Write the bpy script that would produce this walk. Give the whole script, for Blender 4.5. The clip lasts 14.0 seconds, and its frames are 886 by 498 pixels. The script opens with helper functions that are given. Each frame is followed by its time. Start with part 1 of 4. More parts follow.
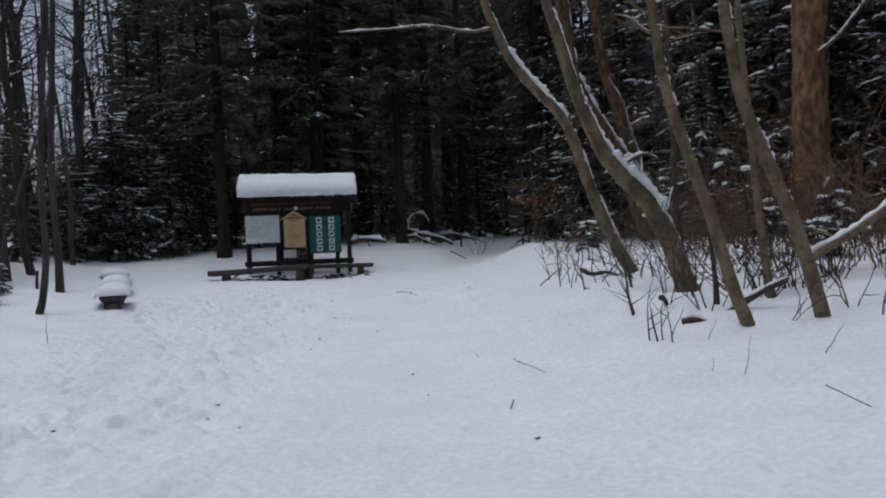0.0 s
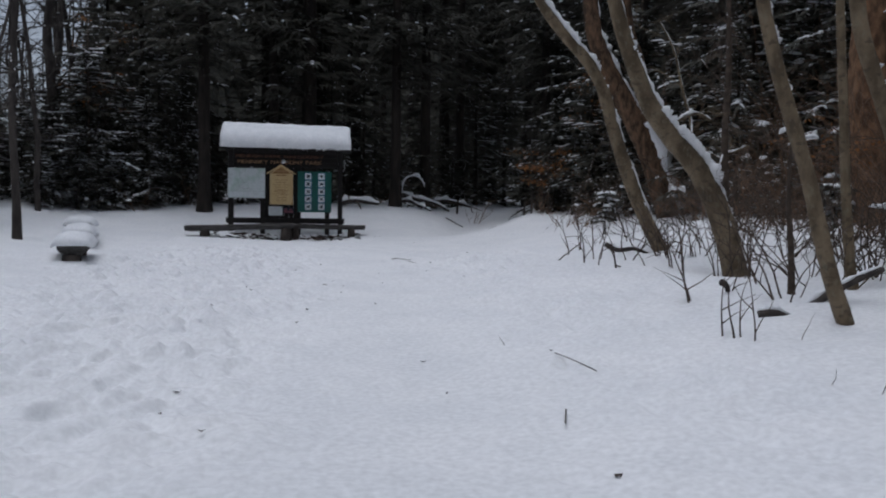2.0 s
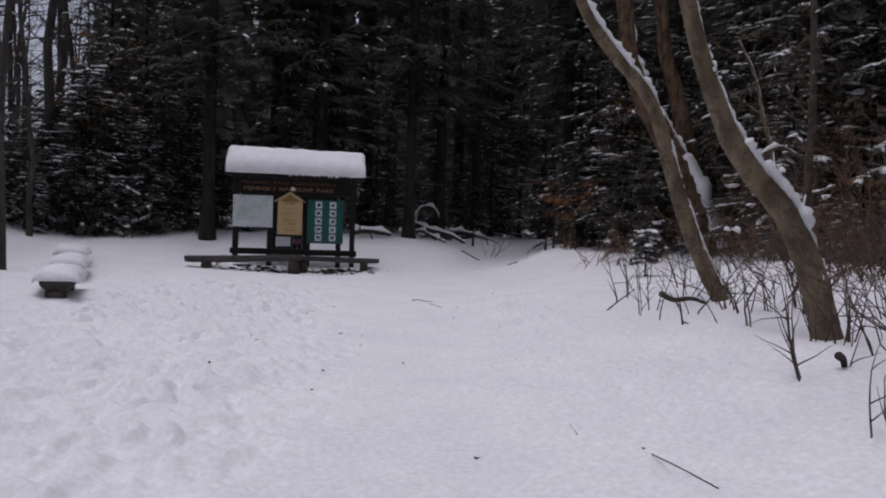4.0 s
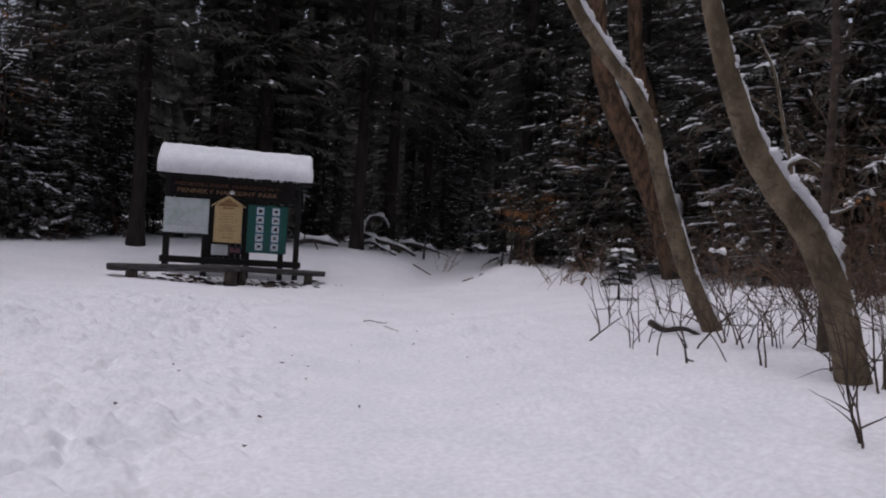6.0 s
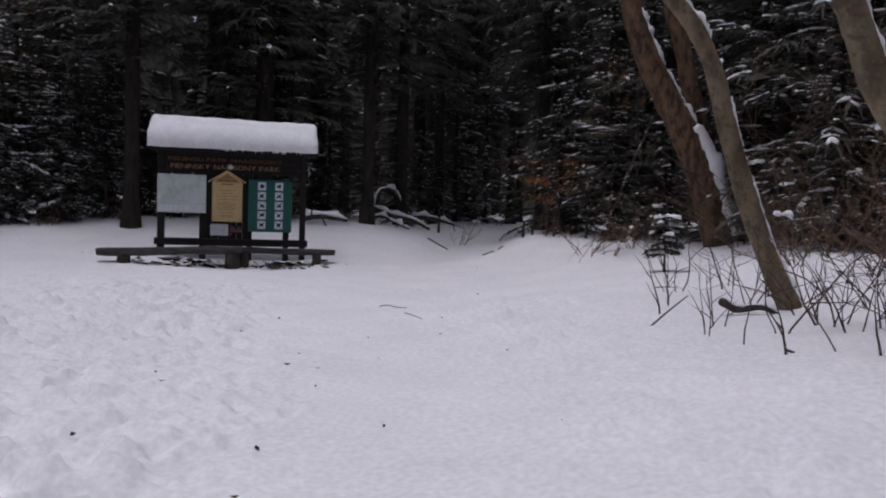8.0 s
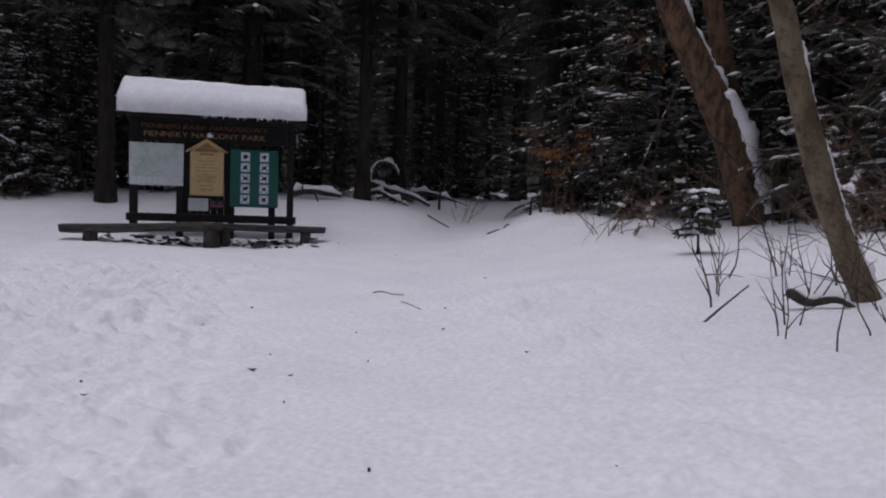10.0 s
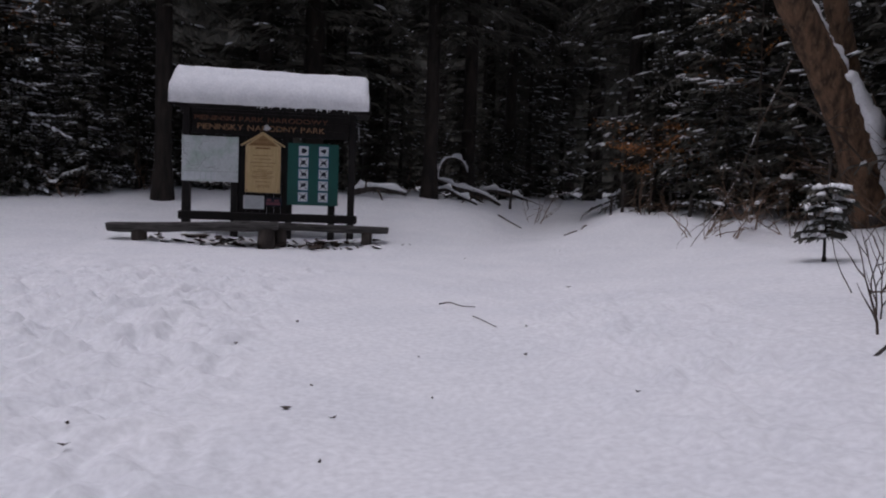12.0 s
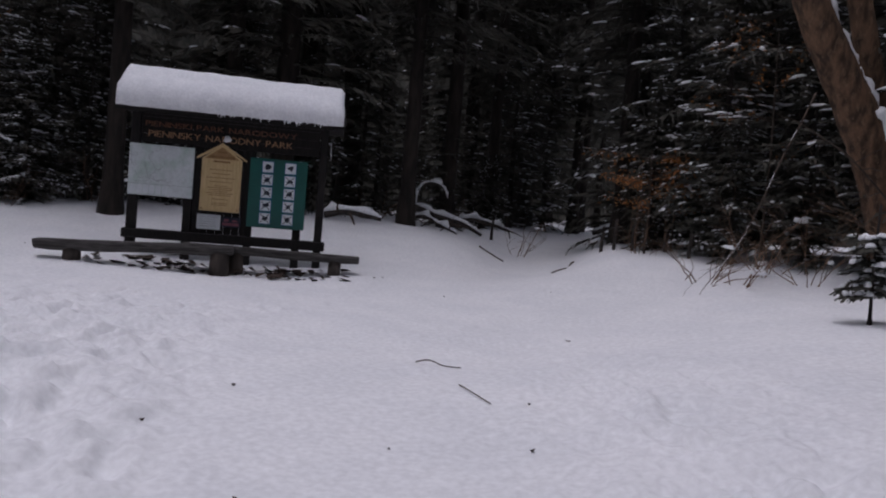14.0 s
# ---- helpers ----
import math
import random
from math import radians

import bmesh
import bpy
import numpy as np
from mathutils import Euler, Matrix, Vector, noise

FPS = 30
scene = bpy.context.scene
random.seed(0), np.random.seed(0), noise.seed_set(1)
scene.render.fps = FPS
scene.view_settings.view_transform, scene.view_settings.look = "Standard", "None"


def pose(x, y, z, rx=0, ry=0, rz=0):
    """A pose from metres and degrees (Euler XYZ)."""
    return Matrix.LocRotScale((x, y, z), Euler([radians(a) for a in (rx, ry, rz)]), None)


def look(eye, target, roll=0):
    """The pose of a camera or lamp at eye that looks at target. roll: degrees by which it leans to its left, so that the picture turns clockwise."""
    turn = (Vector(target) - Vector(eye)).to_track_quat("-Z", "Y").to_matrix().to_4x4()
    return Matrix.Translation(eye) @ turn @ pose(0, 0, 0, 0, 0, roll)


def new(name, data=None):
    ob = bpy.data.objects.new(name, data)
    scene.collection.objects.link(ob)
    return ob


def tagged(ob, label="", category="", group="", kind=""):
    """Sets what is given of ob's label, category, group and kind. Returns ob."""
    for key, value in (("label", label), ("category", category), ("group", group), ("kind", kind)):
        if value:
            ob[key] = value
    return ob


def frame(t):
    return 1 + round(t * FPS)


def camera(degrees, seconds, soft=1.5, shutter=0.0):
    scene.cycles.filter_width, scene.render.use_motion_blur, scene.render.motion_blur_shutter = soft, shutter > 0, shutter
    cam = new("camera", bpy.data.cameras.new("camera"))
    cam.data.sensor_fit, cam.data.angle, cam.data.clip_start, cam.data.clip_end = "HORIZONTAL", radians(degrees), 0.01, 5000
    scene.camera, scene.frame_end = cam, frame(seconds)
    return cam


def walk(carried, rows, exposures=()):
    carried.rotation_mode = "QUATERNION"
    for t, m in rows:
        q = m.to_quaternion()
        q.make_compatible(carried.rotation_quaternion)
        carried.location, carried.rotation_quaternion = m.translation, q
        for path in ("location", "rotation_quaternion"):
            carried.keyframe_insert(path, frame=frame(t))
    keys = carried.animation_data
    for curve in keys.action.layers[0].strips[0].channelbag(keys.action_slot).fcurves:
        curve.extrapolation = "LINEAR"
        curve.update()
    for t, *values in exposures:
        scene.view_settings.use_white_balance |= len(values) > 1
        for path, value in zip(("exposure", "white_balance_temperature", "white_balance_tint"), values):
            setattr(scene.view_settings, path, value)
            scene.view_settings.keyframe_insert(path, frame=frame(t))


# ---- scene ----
cam = camera(59.3, 14.0, soft=2.0)
PATH = [
    (0, (0.81, -21.97, 1.107), (1.074, -19.987, 1.081), -2.3),
    (0.5, (0.761, -21.554, 0.958), (1.064, -19.578, 0.891), 0.8),
    (1, (0.708, -21.17, 1.048), (1.074, -19.205, 0.969), 2.6),
    (1.5, (0.742, -20.739, 1.042), (1.07, -18.767, 0.971), 0.4),
    (2, (0.681, -20.375, 1.01), (0.984, -18.401, 0.904), 0.8),
    (2.5, (0.571, -20.007, 1.111), (0.849, -18.027, 1.051), 3.5),
    (5, (0.457, -18.282, 1.178), (0.761, -16.305, 1.139), 1.1),
    (5.5, (0.415, -17.935, 1.176), (0.756, -15.965, 1.125), 3.6),
    (6, (0.486, -17.58, 1.206), (0.924, -15.628, 1.203), 3.5),
    (6.5, (0.504, -17.243, 1.242), (0.829, -15.27, 1.255), 2.6),
    (7, (0.541, -16.879, 1.147), (0.967, -14.926, 1.081), 3.5),
    (7.5, (0.525, -16.538, 1.156), (1.075, -14.617, 1.053), 4.8),
    (8, (0.588, -16.178, 1.214), (1.006, -14.224, 1.137), 1.7),
    (10.5, (0.858, -14.457, 1.124), (1.282, -12.507, 0.985), 2.1),
    (11, (0.862, -14.146, 1.103), (1.292, -12.196, 0.995), 3.4),
    (11.5, (0.963, -13.887, 1.15), (1.198, -11.907, 1.003), 1.1),
    (12, (0.993, -13.535, 1.103), (1.246, -11.556, 0.965), 2.1),
    (12.5, (1.028, -13.184, 1.09), (1.366, -11.223, 0.892), 3.4),
    (13, (1.115, -12.784, 1.102), (1.439, -10.832, 0.813), 4.0),
    (13.5, (1.12, -12.462, 1.072), (1.418, -10.488, 0.954), 3.7),
    (14, (1.088, -12.141, 1.17), (1.408, -10.168, 1.098), 4.7),
]
TONE = [(0.0, -0.22, 5750, 10), (0.5, -0.2, 5750, 10), (1.0, -0.28, 5750, 10), (1.5, -0.2, 5750, 10), (2.0, -0.26, 5770, 10), (2.5, -0.28, 5880, 16), (3.2, -0.22, 6000, 21), (4.5, -0.2, 6060, 21), (5.5, -0.15, 6080, 21), (6.0, -0.16, 6100, 21), (6.5, -0.05, 6100, 21), (7.0, -0.04, 6100, 21), (7.5, -0.21, 6080, 21), (8.0, -0.22, 6060, 21),
        (10.5, -0.31, 6000, 21), (12.0, -0.33, 6000, 21), (13.0, -0.54, 6000, 21), (13.5, -0.5, 6000, 21), (14.0, -0.38, 6000, 21)]
walk(cam, [(t, look(eye, target, roll)) for t, eye, target, roll in PATH], TONE)

# ---- sky, sun ----
world = bpy.data.worlds.new("winter_sky")
scene.world = world
world.use_nodes = True
wn = world.node_tree
sky = wn.nodes.new("ShaderNodeTexSky")
sky.sky_type = "NISHITA"
sky.sun_disc = False
sky.sun_elevation = radians(73)
sky.sun_rotation = radians(225)
sky.dust_density = 4.0
sky.air_density = 1.0
soft_sky = wn.nodes.new("ShaderNodeHueSaturation")
soft_sky.inputs["Saturation"].default_value = 0.35
wn.links.new(sky.outputs[0], soft_sky.inputs["Color"])
wn.links.new(soft_sky.outputs[0], wn.nodes["Background"].inputs[0])
wn.nodes["Background"].inputs[1].default_value = 0.12
sun_data = bpy.data.lights.new("sun", "SUN")
sun_data.energy = 0.6
sun_data.angle = radians(35)
sun_data.color = (1.0, 0.95, 0.9)
sun = new("sun", sun_data)
sun.matrix_world = look((-6, 14, 50), (0, 0, 0))


# ---- materials ----
def material(name, base, second=None, rough=0.8, scale=6.0, bump=0.3, fine=60.0, stretch=(1, 1, 1), metal=0.0, random_tint=0.0, spec=0.3, mix_at=0.5, bump_dist=0.02):
    """Two tones mixed by a broad noise, with grain on top and bump at two scales."""
    m = bpy.data.materials.new(name)
    m.use_nodes = True
    nt = m.node_tree
    b = nt.nodes["Principled BSDF"]
    b.inputs["Roughness"].default_value = rough
    b.inputs["Metallic"].default_value = metal
    b.inputs["Specular IOR Level"].default_value = spec
    tc = nt.nodes.new("ShaderNodeTexCoord")
    mp = nt.nodes.new("ShaderNodeMapping")
    mp.inputs["Scale"].default_value = stretch
    nt.links.new(tc.outputs["Object"], mp.inputs["Vector"])
    n1 = nt.nodes.new("ShaderNodeTexNoise")
    n1.inputs["Scale"].default_value = scale
    n1.inputs["Detail"].default_value = 6
    n2 = nt.nodes.new("ShaderNodeTexNoise")
    n2.inputs["Scale"].default_value = fine
    n2.inputs["Detail"].default_value = 4
    for n in (n1, n2):
        nt.links.new(mp.outputs[0], n.inputs["Vector"])
    ramp = nt.nodes.new("ShaderNodeValToRGB")
    ramp.color_ramp.elements[0].position = mix_at - 0.13
    ramp.color_ramp.elements[1].position = mix_at + 0.13
    ramp.color_ramp.elements[0].color = (*base, 1)
    ramp.color_ramp.elements[1].color = (*(second or base), 1)
    nt.links.new(n1.outputs["Fac"], ramp.inputs[0])
    grain = nt.nodes.new("ShaderNodeMix")
    grain.data_type = "RGBA"
    grain.blend_type = "MULTIPLY"
    grain.inputs["Factor"].default_value = 0.35
    nt.links.new(ramp.outputs[0], grain.inputs[6])
    nt.links.new(n2.outputs["Fac"], grain.inputs[7])
    g2 = nt.nodes.new("ShaderNodeHueSaturation")
    g2.inputs["Value"].default_value = 1.2
    nt.links.new(grain.outputs[2], g2.inputs["Color"])
    if random_tint:
        oi = nt.nodes.new("ShaderNodeObjectInfo")
        mr = nt.nodes.new("ShaderNodeMapRange")
        mr.inputs["To Min"].default_value = 1.2 - random_tint
        mr.inputs["To Max"].default_value = 1.2 + random_tint
        nt.links.new(oi.outputs["Random"], mr.inputs[0])
        nt.links.new(mr.outputs[0], g2.inputs["Value"])
    nt.links.new(g2.outputs[0], b.inputs["Base Color"])
    add = nt.nodes.new("ShaderNodeMath")
    add.operation = "MULTIPLY_ADD"
    add.inputs[1].default_value = 0.35
    nt.links.new(n2.outputs["Fac"], add.inputs[0])
    nt.links.new(n1.outputs["Fac"], add.inputs[2])
    bp = nt.nodes.new("ShaderNodeBump")
    bp.inputs["Strength"].default_value = bump
    bp.inputs["Distance"].default_value = bump_dist
    nt.links.new(add.outputs[0], bp.inputs["Height"])
    nt.links.new(bp.outputs[0], b.inputs["Normal"])
    return m


M_SNOW = material("snow_ground", (0.86, 0.865, 0.88), (0.81, 0.82, 0.84), 0.75, 1.3, 0.2, 22, spec=0.2, bump_dist=0.02)
M_SNOW_LOAD = material("snow_load", (0.86, 0.87, 0.89), (0.80, 0.815, 0.84), 0.8, 5, 0.2, 30, spec=0.2)
M_NEEDLE = material("spruce_needles", (0.058, 0.060, 0.052), (0.105, 0.098, 0.081), 0.85, 3, 0.2, 30, random_tint=0.35, spec=0.15)
# bark tones kept near black: the wood's shade is put into the colour
M_SPRUCE_BARK_SHADED = material("shaded_spruce_bark", (0.014, 0.0115, 0.010), (0.034, 0.027, 0.022), 0.9, 7, 0.7, 40, (1, 1, 0.25))
M_GREY_BARK = material("grey_olive_bark", (0.098, 0.073, 0.045), (0.215, 0.165, 0.107), 0.85, 6, 1.0, 45, (1, 1, 0.5), random_tint=0.15, bump_dist=0.03)
M_BROWN_BARK = material("scaly_brown_bark", (0.050, 0.031, 0.019), (0.165, 0.098, 0.058), 0.9, 9, 1.0, 40, (1, 1, 0.4), bump_dist=0.04)
M_FLAKY_BARK = material("flaky_red_bark", (0.088, 0.048, 0.027), (0.27, 0.155, 0.085), 0.9, 8, 1.0, 40, (1, 1, 0.5), bump_dist=0.04)
M_TWIG = material("twig_bark", (0.05, 0.037, 0.028), (0.10, 0.075, 0.058), 0.85, 12, 0.3, 70, random_tint=0.3)
M_BROWN_TWIG = material("brown_twig_bark", (0.12, 0.075, 0.048), (0.21, 0.135, 0.088), 0.85, 12, 0.3, 70, random_tint=0.3)
M_DARK_BARK = material("dark_bark", (0.032, 0.027, 0.025), (0.07, 0.06, 0.053), 0.9, 8, 0.5, 50, (1, 1, 0.3), random_tint=0.3)
M_STAIN = material("dark_stained_wood", (0.005, 0.004, 0.004), (0.014, 0.011, 0.010), 0.65, 5, 0.3, 60, (8, 8, 1))
M_BENCH = material("weathered_wood", (0.045, 0.042, 0.04), (0.09, 0.085, 0.08), 0.8, 5, 0.5, 50, (1, 6, 6))
M_LEG = material("stump_wood", (0.035, 0.029, 0.025), (0.085, 0.07, 0.06), 0.85, 7, 0.6, 40, (1, 1, 0.3))
M_LETTER = material("carved_letter", (0.30, 0.17, 0.09), (0.40, 0.24, 0.13), 0.6, 20, 0.2, 90)
M_LETTER_DIM = material("carved_letter_worn", (0.14, 0.06, 0.035), (0.20, 0.09, 0.05), 0.6, 20, 0.2, 90)
M_PINE = material("yellow_pine", (0.50, 0.36, 0.17), (0.60, 0.45, 0.24), 0.55, 6, 0.2, 60, (6, 6, 0.6))
M_PINE_BROWN_SHADED = material("shaded_brown_pine", (0.27, 0.16, 0.07), (0.34, 0.21, 0.095), 0.6, 8, 0.2, 60, (6, 6, 0.6))
M_PINE_DARK = material("engraved_pine", (0.20, 0.11, 0.04), (0.28, 0.16, 0.06), 0.6, 12, 0.2, 60)
M_GREEN = material("green_enamel", (0.004, 0.075, 0.062), (0.006, 0.095, 0.08), 0.35, 2, 0.05, 40, spec=0.5)
M_WHITE = material("white_plate", (0.62, 0.66, 0.68), (0.7, 0.74, 0.76), 0.4, 6, 0.05, 60)
M_BLACK = material("dark_symbol", (0.015, 0.02, 0.035), (0.03, 0.035, 0.05), 0.5, 8, 0.05, 60)
M_BLUE = material("blue_border", (0.03, 0.12, 0.3), (0.04, 0.16, 0.36), 0.5, 8, 0.05, 60)
M_MAP = material("map_print", (0.60, 0.645, 0.65), (0.42, 0.54, 0.48), 0.45, 4.5, 0.05, 30, mix_at=0.6)
M_MAP_GREY = material("map_line", (0.30, 0.33, 0.34), (0.42, 0.44, 0.45), 0.5, 8, 0.05, 60)
M_RED = material("red_print", (0.17, 0.05, 0.07), (0.22, 0.08, 0.10), 0.5, 9, 0.05, 60)
M_BEECH = material("dry_beech_leaf", (0.21, 0.078, 0.02), (0.34, 0.15, 0.045), 0.7, 9, 0.2, 40)
M_LEAF = material("fallen_leaf", (0.03, 0.022, 0.018), (0.075, 0.052, 0.04), 0.8, 20, 0.2, 60)


def blotches(m, tone, scale, amount, stretch):
    """Lichen and lenticel marks: dark or pale spots with a shape of their own over a bark."""
    nt = m.node_tree
    b = nt.nodes["Principled BSDF"]
    old = b.inputs["Base Color"].links[0].from_socket
    tc = nt.nodes.new("ShaderNodeTexCoord")
    mp = nt.nodes.new("ShaderNodeMapping")
    mp.inputs["Scale"].default_value = stretch
    nt.links.new(tc.outputs["Object"], mp.inputs["Vector"])
    n = nt.nodes.new("ShaderNodeTexNoise")
    n.inputs["Scale"].default_value = scale
    n.inputs["Detail"].default_value = 5
    nt.links.new(mp.outputs[0], n.inputs["Vector"])
    r = nt.nodes.new("ShaderNodeMapRange")
    r.inputs["From Min"].default_value = 0.56
    r.inputs["From Max"].default_value = 0.64
    r.inputs["To Max"].default_value = amount
    nt.links.new(n.outputs["Fac"], r.inputs[0])
    mix = nt.nodes.new("ShaderNodeMix")
    mix.data_type = "RGBA"
    mix.inputs[7].default_value = (*tone, 1)
    nt.links.new(r.outputs[0], mix.inputs["Factor"])
    nt.links.new(old, mix.inputs[6])
    nt.links.new(mix.outputs[2], b.inputs["Base Color"])


blotches(M_GREY_BARK, (0.05, 0.04, 0.03), 11, 0.55, (1, 1, 1.6))
blotches(M_GREY_BARK, (0.24, 0.22, 0.16), 19, 0.3, (1, 1, 0.7))
blotches(M_BROWN_BARK, (0.03, 0.021, 0.016), 10, 0.55, (1, 1, 0.22))
blotches(M_BROWN_BARK, (0.24, 0.16, 0.10), 16, 0.35, (1, 1, 0.5))
blotches(M_FLAKY_BARK, (0.05, 0.03, 0.02), 9, 0.5, (1, 1, 0.35))
blotches(M_BENCH, (0.02, 0.018, 0.016), 6, 0.7, (0.4, 3, 3))


# ---- mesh helpers ----
class Mesh:
    def __init__(self):
        self.v, self.f = [], []

    def add(self, verts, faces):
        n = len(self.v)
        self.v.extend(tuple(p) for p in verts)
        self.f.extend(tuple(i + n for i in q) for q in faces)

    def tube(self, pts, radii, sides=8, wobble=0.0, rng=random):
        pts = [Vector(p) for p in pts]
        rings = []
        for i, p in enumerate(pts):
            d = (pts[min(i + 1, len(pts) - 1)] - pts[max(i - 1, 0)]).normalized()
            a = d.cross(Vector((0, 1, 0.13))).normalized()
            b = d.cross(a)
            ring = []
            for k in range(sides):
                w = 2 * math.pi * k / sides
                r = radii[i] * (1 + wobble * (rng.random() - 0.5))
                ring.append(p + (a * math.cos(w) + b * math.sin(w)) * r)
            rings.append(ring)
        faces = []
        for i in range(len(pts) - 1):
            for k in range(sides):
                k2 = (k + 1) % sides
                faces.append((i * sides + k, i * sides + k2, (i + 1) * sides + k2, (i + 1) * sides + k))
        faces.append(tuple(range(sides - 1, -1, -1)))
        faces.append(tuple((len(pts) - 1) * sides + k for k in range(sides)))
        self.add([p for r in rings for p in r], faces)

    def lump(self, c, along, length, width, height, rng=random):
        """A small flattened pad, long in one direction."""
        c, d = Vector(c), Vector(along).normalized()
        s = d.cross(Vector((0, 0, 1)))
        s = s.normalized() if s.length > 0.01 else Vector((1, 0, 0))
        u = s.cross(d)
        vs = [c - d * length * 0.5]
        for t, k in ((-0.22, 0.8 + 0.4 * rng.random()), (0.2, 0.7 + 0.5 * rng.random())):
            o = c + d * length * t
            for x, z in ((-0.5, 0.0), (-0.34, 0.75), (0.3, 0.8), (0.5, 0.05), (0.0, -0.25)):
                vs.append(o + s * x * width * k + u * z * height * k)
        vs.append(c + d * length * 0.5)
        fs = []
        for k in range(5):
            k2 = (k + 1) % 5
            fs += [(0, 1 + k2, 1 + k), (1 + k, 1 + k2, 6 + k2, 6 + k), (11, 6 + k, 6 + k2)]
        self.add(vs, fs)

    def box(self, x0, x1, y0, y1, z0, z1):
        self.add([(x, y, z) for x in (x0, x1) for y in (y0, y1) for z in (z0, z1)],
                 [(0, 1, 3, 2), (4, 6, 7, 5), (0, 4, 5, 1), (2, 3, 7, 6), (0, 2, 6, 4), (1, 5, 7, 3)])

    def data(self, name, mat, smooth=True):
        me = bpy.data.meshes.new(name)
        me.from_pydata(self.v, [], self.f)
        me.materials.append(mat)
        if smooth:
            me.polygons.foreach_set("use_smooth", [True] * len(me.polygons))
        me.update()
        return me


def part(name, mesh, mat, parent, label="", smooth=True):
    ob = new(name, mesh.data(name, mat, smooth))
    ob.parent = parent
    if label:
        tagged(ob, label)
    return ob


def plank(mesh, x0, x1, y0, y1, z0, z1, bevel=0.01):
    """A box with its edges broken."""
    bm = bmesh.new()
    bmesh.ops.create_cube(bm, size=1, matrix=Matrix.Translation(((x0 + x1) / 2, (y0 + y1) / 2, (z0 + z1) / 2)) @ Matrix.Diagonal((x1 - x0, y1 - y0, z1 - z0, 1)))
    bmesh.ops.bevel(bm, geom=bm.edges[:], offset=bevel, segments=1, affect="EDGES")
    mesh.add([v.co for v in bm.verts], [[v.index for v in f.verts] for f in bm.faces])
    bm.free()
    return mesh


def thing(name, at, label, category, group="", kind="", rz=0.0):
    e = new(name)
    e.matrix_world = pose(*at, 0, 0, rz)
    return tagged(e, label, category, group, kind)


def value_noise(x, y, seed):
    """Smooth noise from 0 to 1 on arrays."""
    xi, yi = np.floor(x).astype(np.int64), np.floor(y).astype(np.int64)
    fx, fy = x - xi, y - yi
    fx, fy = fx * fx * (3 - 2 * fx), fy * fy * (3 - 2 * fy)

    def h(i, j):
        n = (i * 374761393 + j * 668265263 + seed * 974634777) & 0x7FFFFFFF
        n = ((n ^ (n >> 13)) * 1274126177) & 0x7FFFFFFF
        return ((n ^ (n >> 16)) & 0xFFFF) / 65535.0
    a = h(xi, yi) * (1 - fx) + h(xi + 1, yi) * fx
    b = h(xi, yi + 1) * (1 - fx) + h(xi + 1, yi + 1) * fx
    return a * (1 - fy) + b * fy


def step(a, b, x):
    t = np.clip((x - a) / (b - a), 0, 1)
    return t * t * (3 - 2 * t)


def trail(y):
    """The sunken trail's middle, as x, where it enters the wood."""
    return 4.1 + 0.4 * y


def terrain(x, y):
    """Height of the packed snow, without footprints."""
    x, y = np.asarray(x, float), np.asarray(y, float)
    z = np.interp(y, [-60, -22, -15, -10, -6, -1.5, 3, 7, 20, 60], [-0.9, -0.42, -0.30, -0.13, 0.02, 0.17, 0.62, 0.80, 1.12, 1.7])
    xb = x - 2.0 * step(-8, -4, y)
    z = z + 0.5 * step(1.2, 5.2, xb) * (1 - 0.45 * step(-1, 5, y)) + 0.45 * step(5, 8, xb) * (1 - step(-2, 5, y))
    z = z + 0.25 * step(2.5, 6, -x) * (1 - step(0, 4, y)) + 0.02 * np.clip(-x - 6, 0, 60)
    z = z + 0.36 * step(1.2, 6.0, y) * step(5.4, 2.6, x)
    z = z + 0.3 * step(5.5, 8.0, -x) * step(-4, 1, y)
    z = z - np.interp(y, [-1, 2.5, 6, 10, 16], [0, 0.50, 0.42, 0.25, 0.1]) * np.exp(-((x - trail(y)) / 1.25) ** 4)
    near = step(60, 20, np.abs(x)) * step(70, 30, np.abs(y))
    return z + near * (0.10 * (value_noise(x / 2.3, y / 2.3, 1) - 0.5) + 0.05 * (value_noise(x / 0.8, y / 0.8, 2) - 0.5))


def ground_z(x, y):
    return float(terrain(x, y))


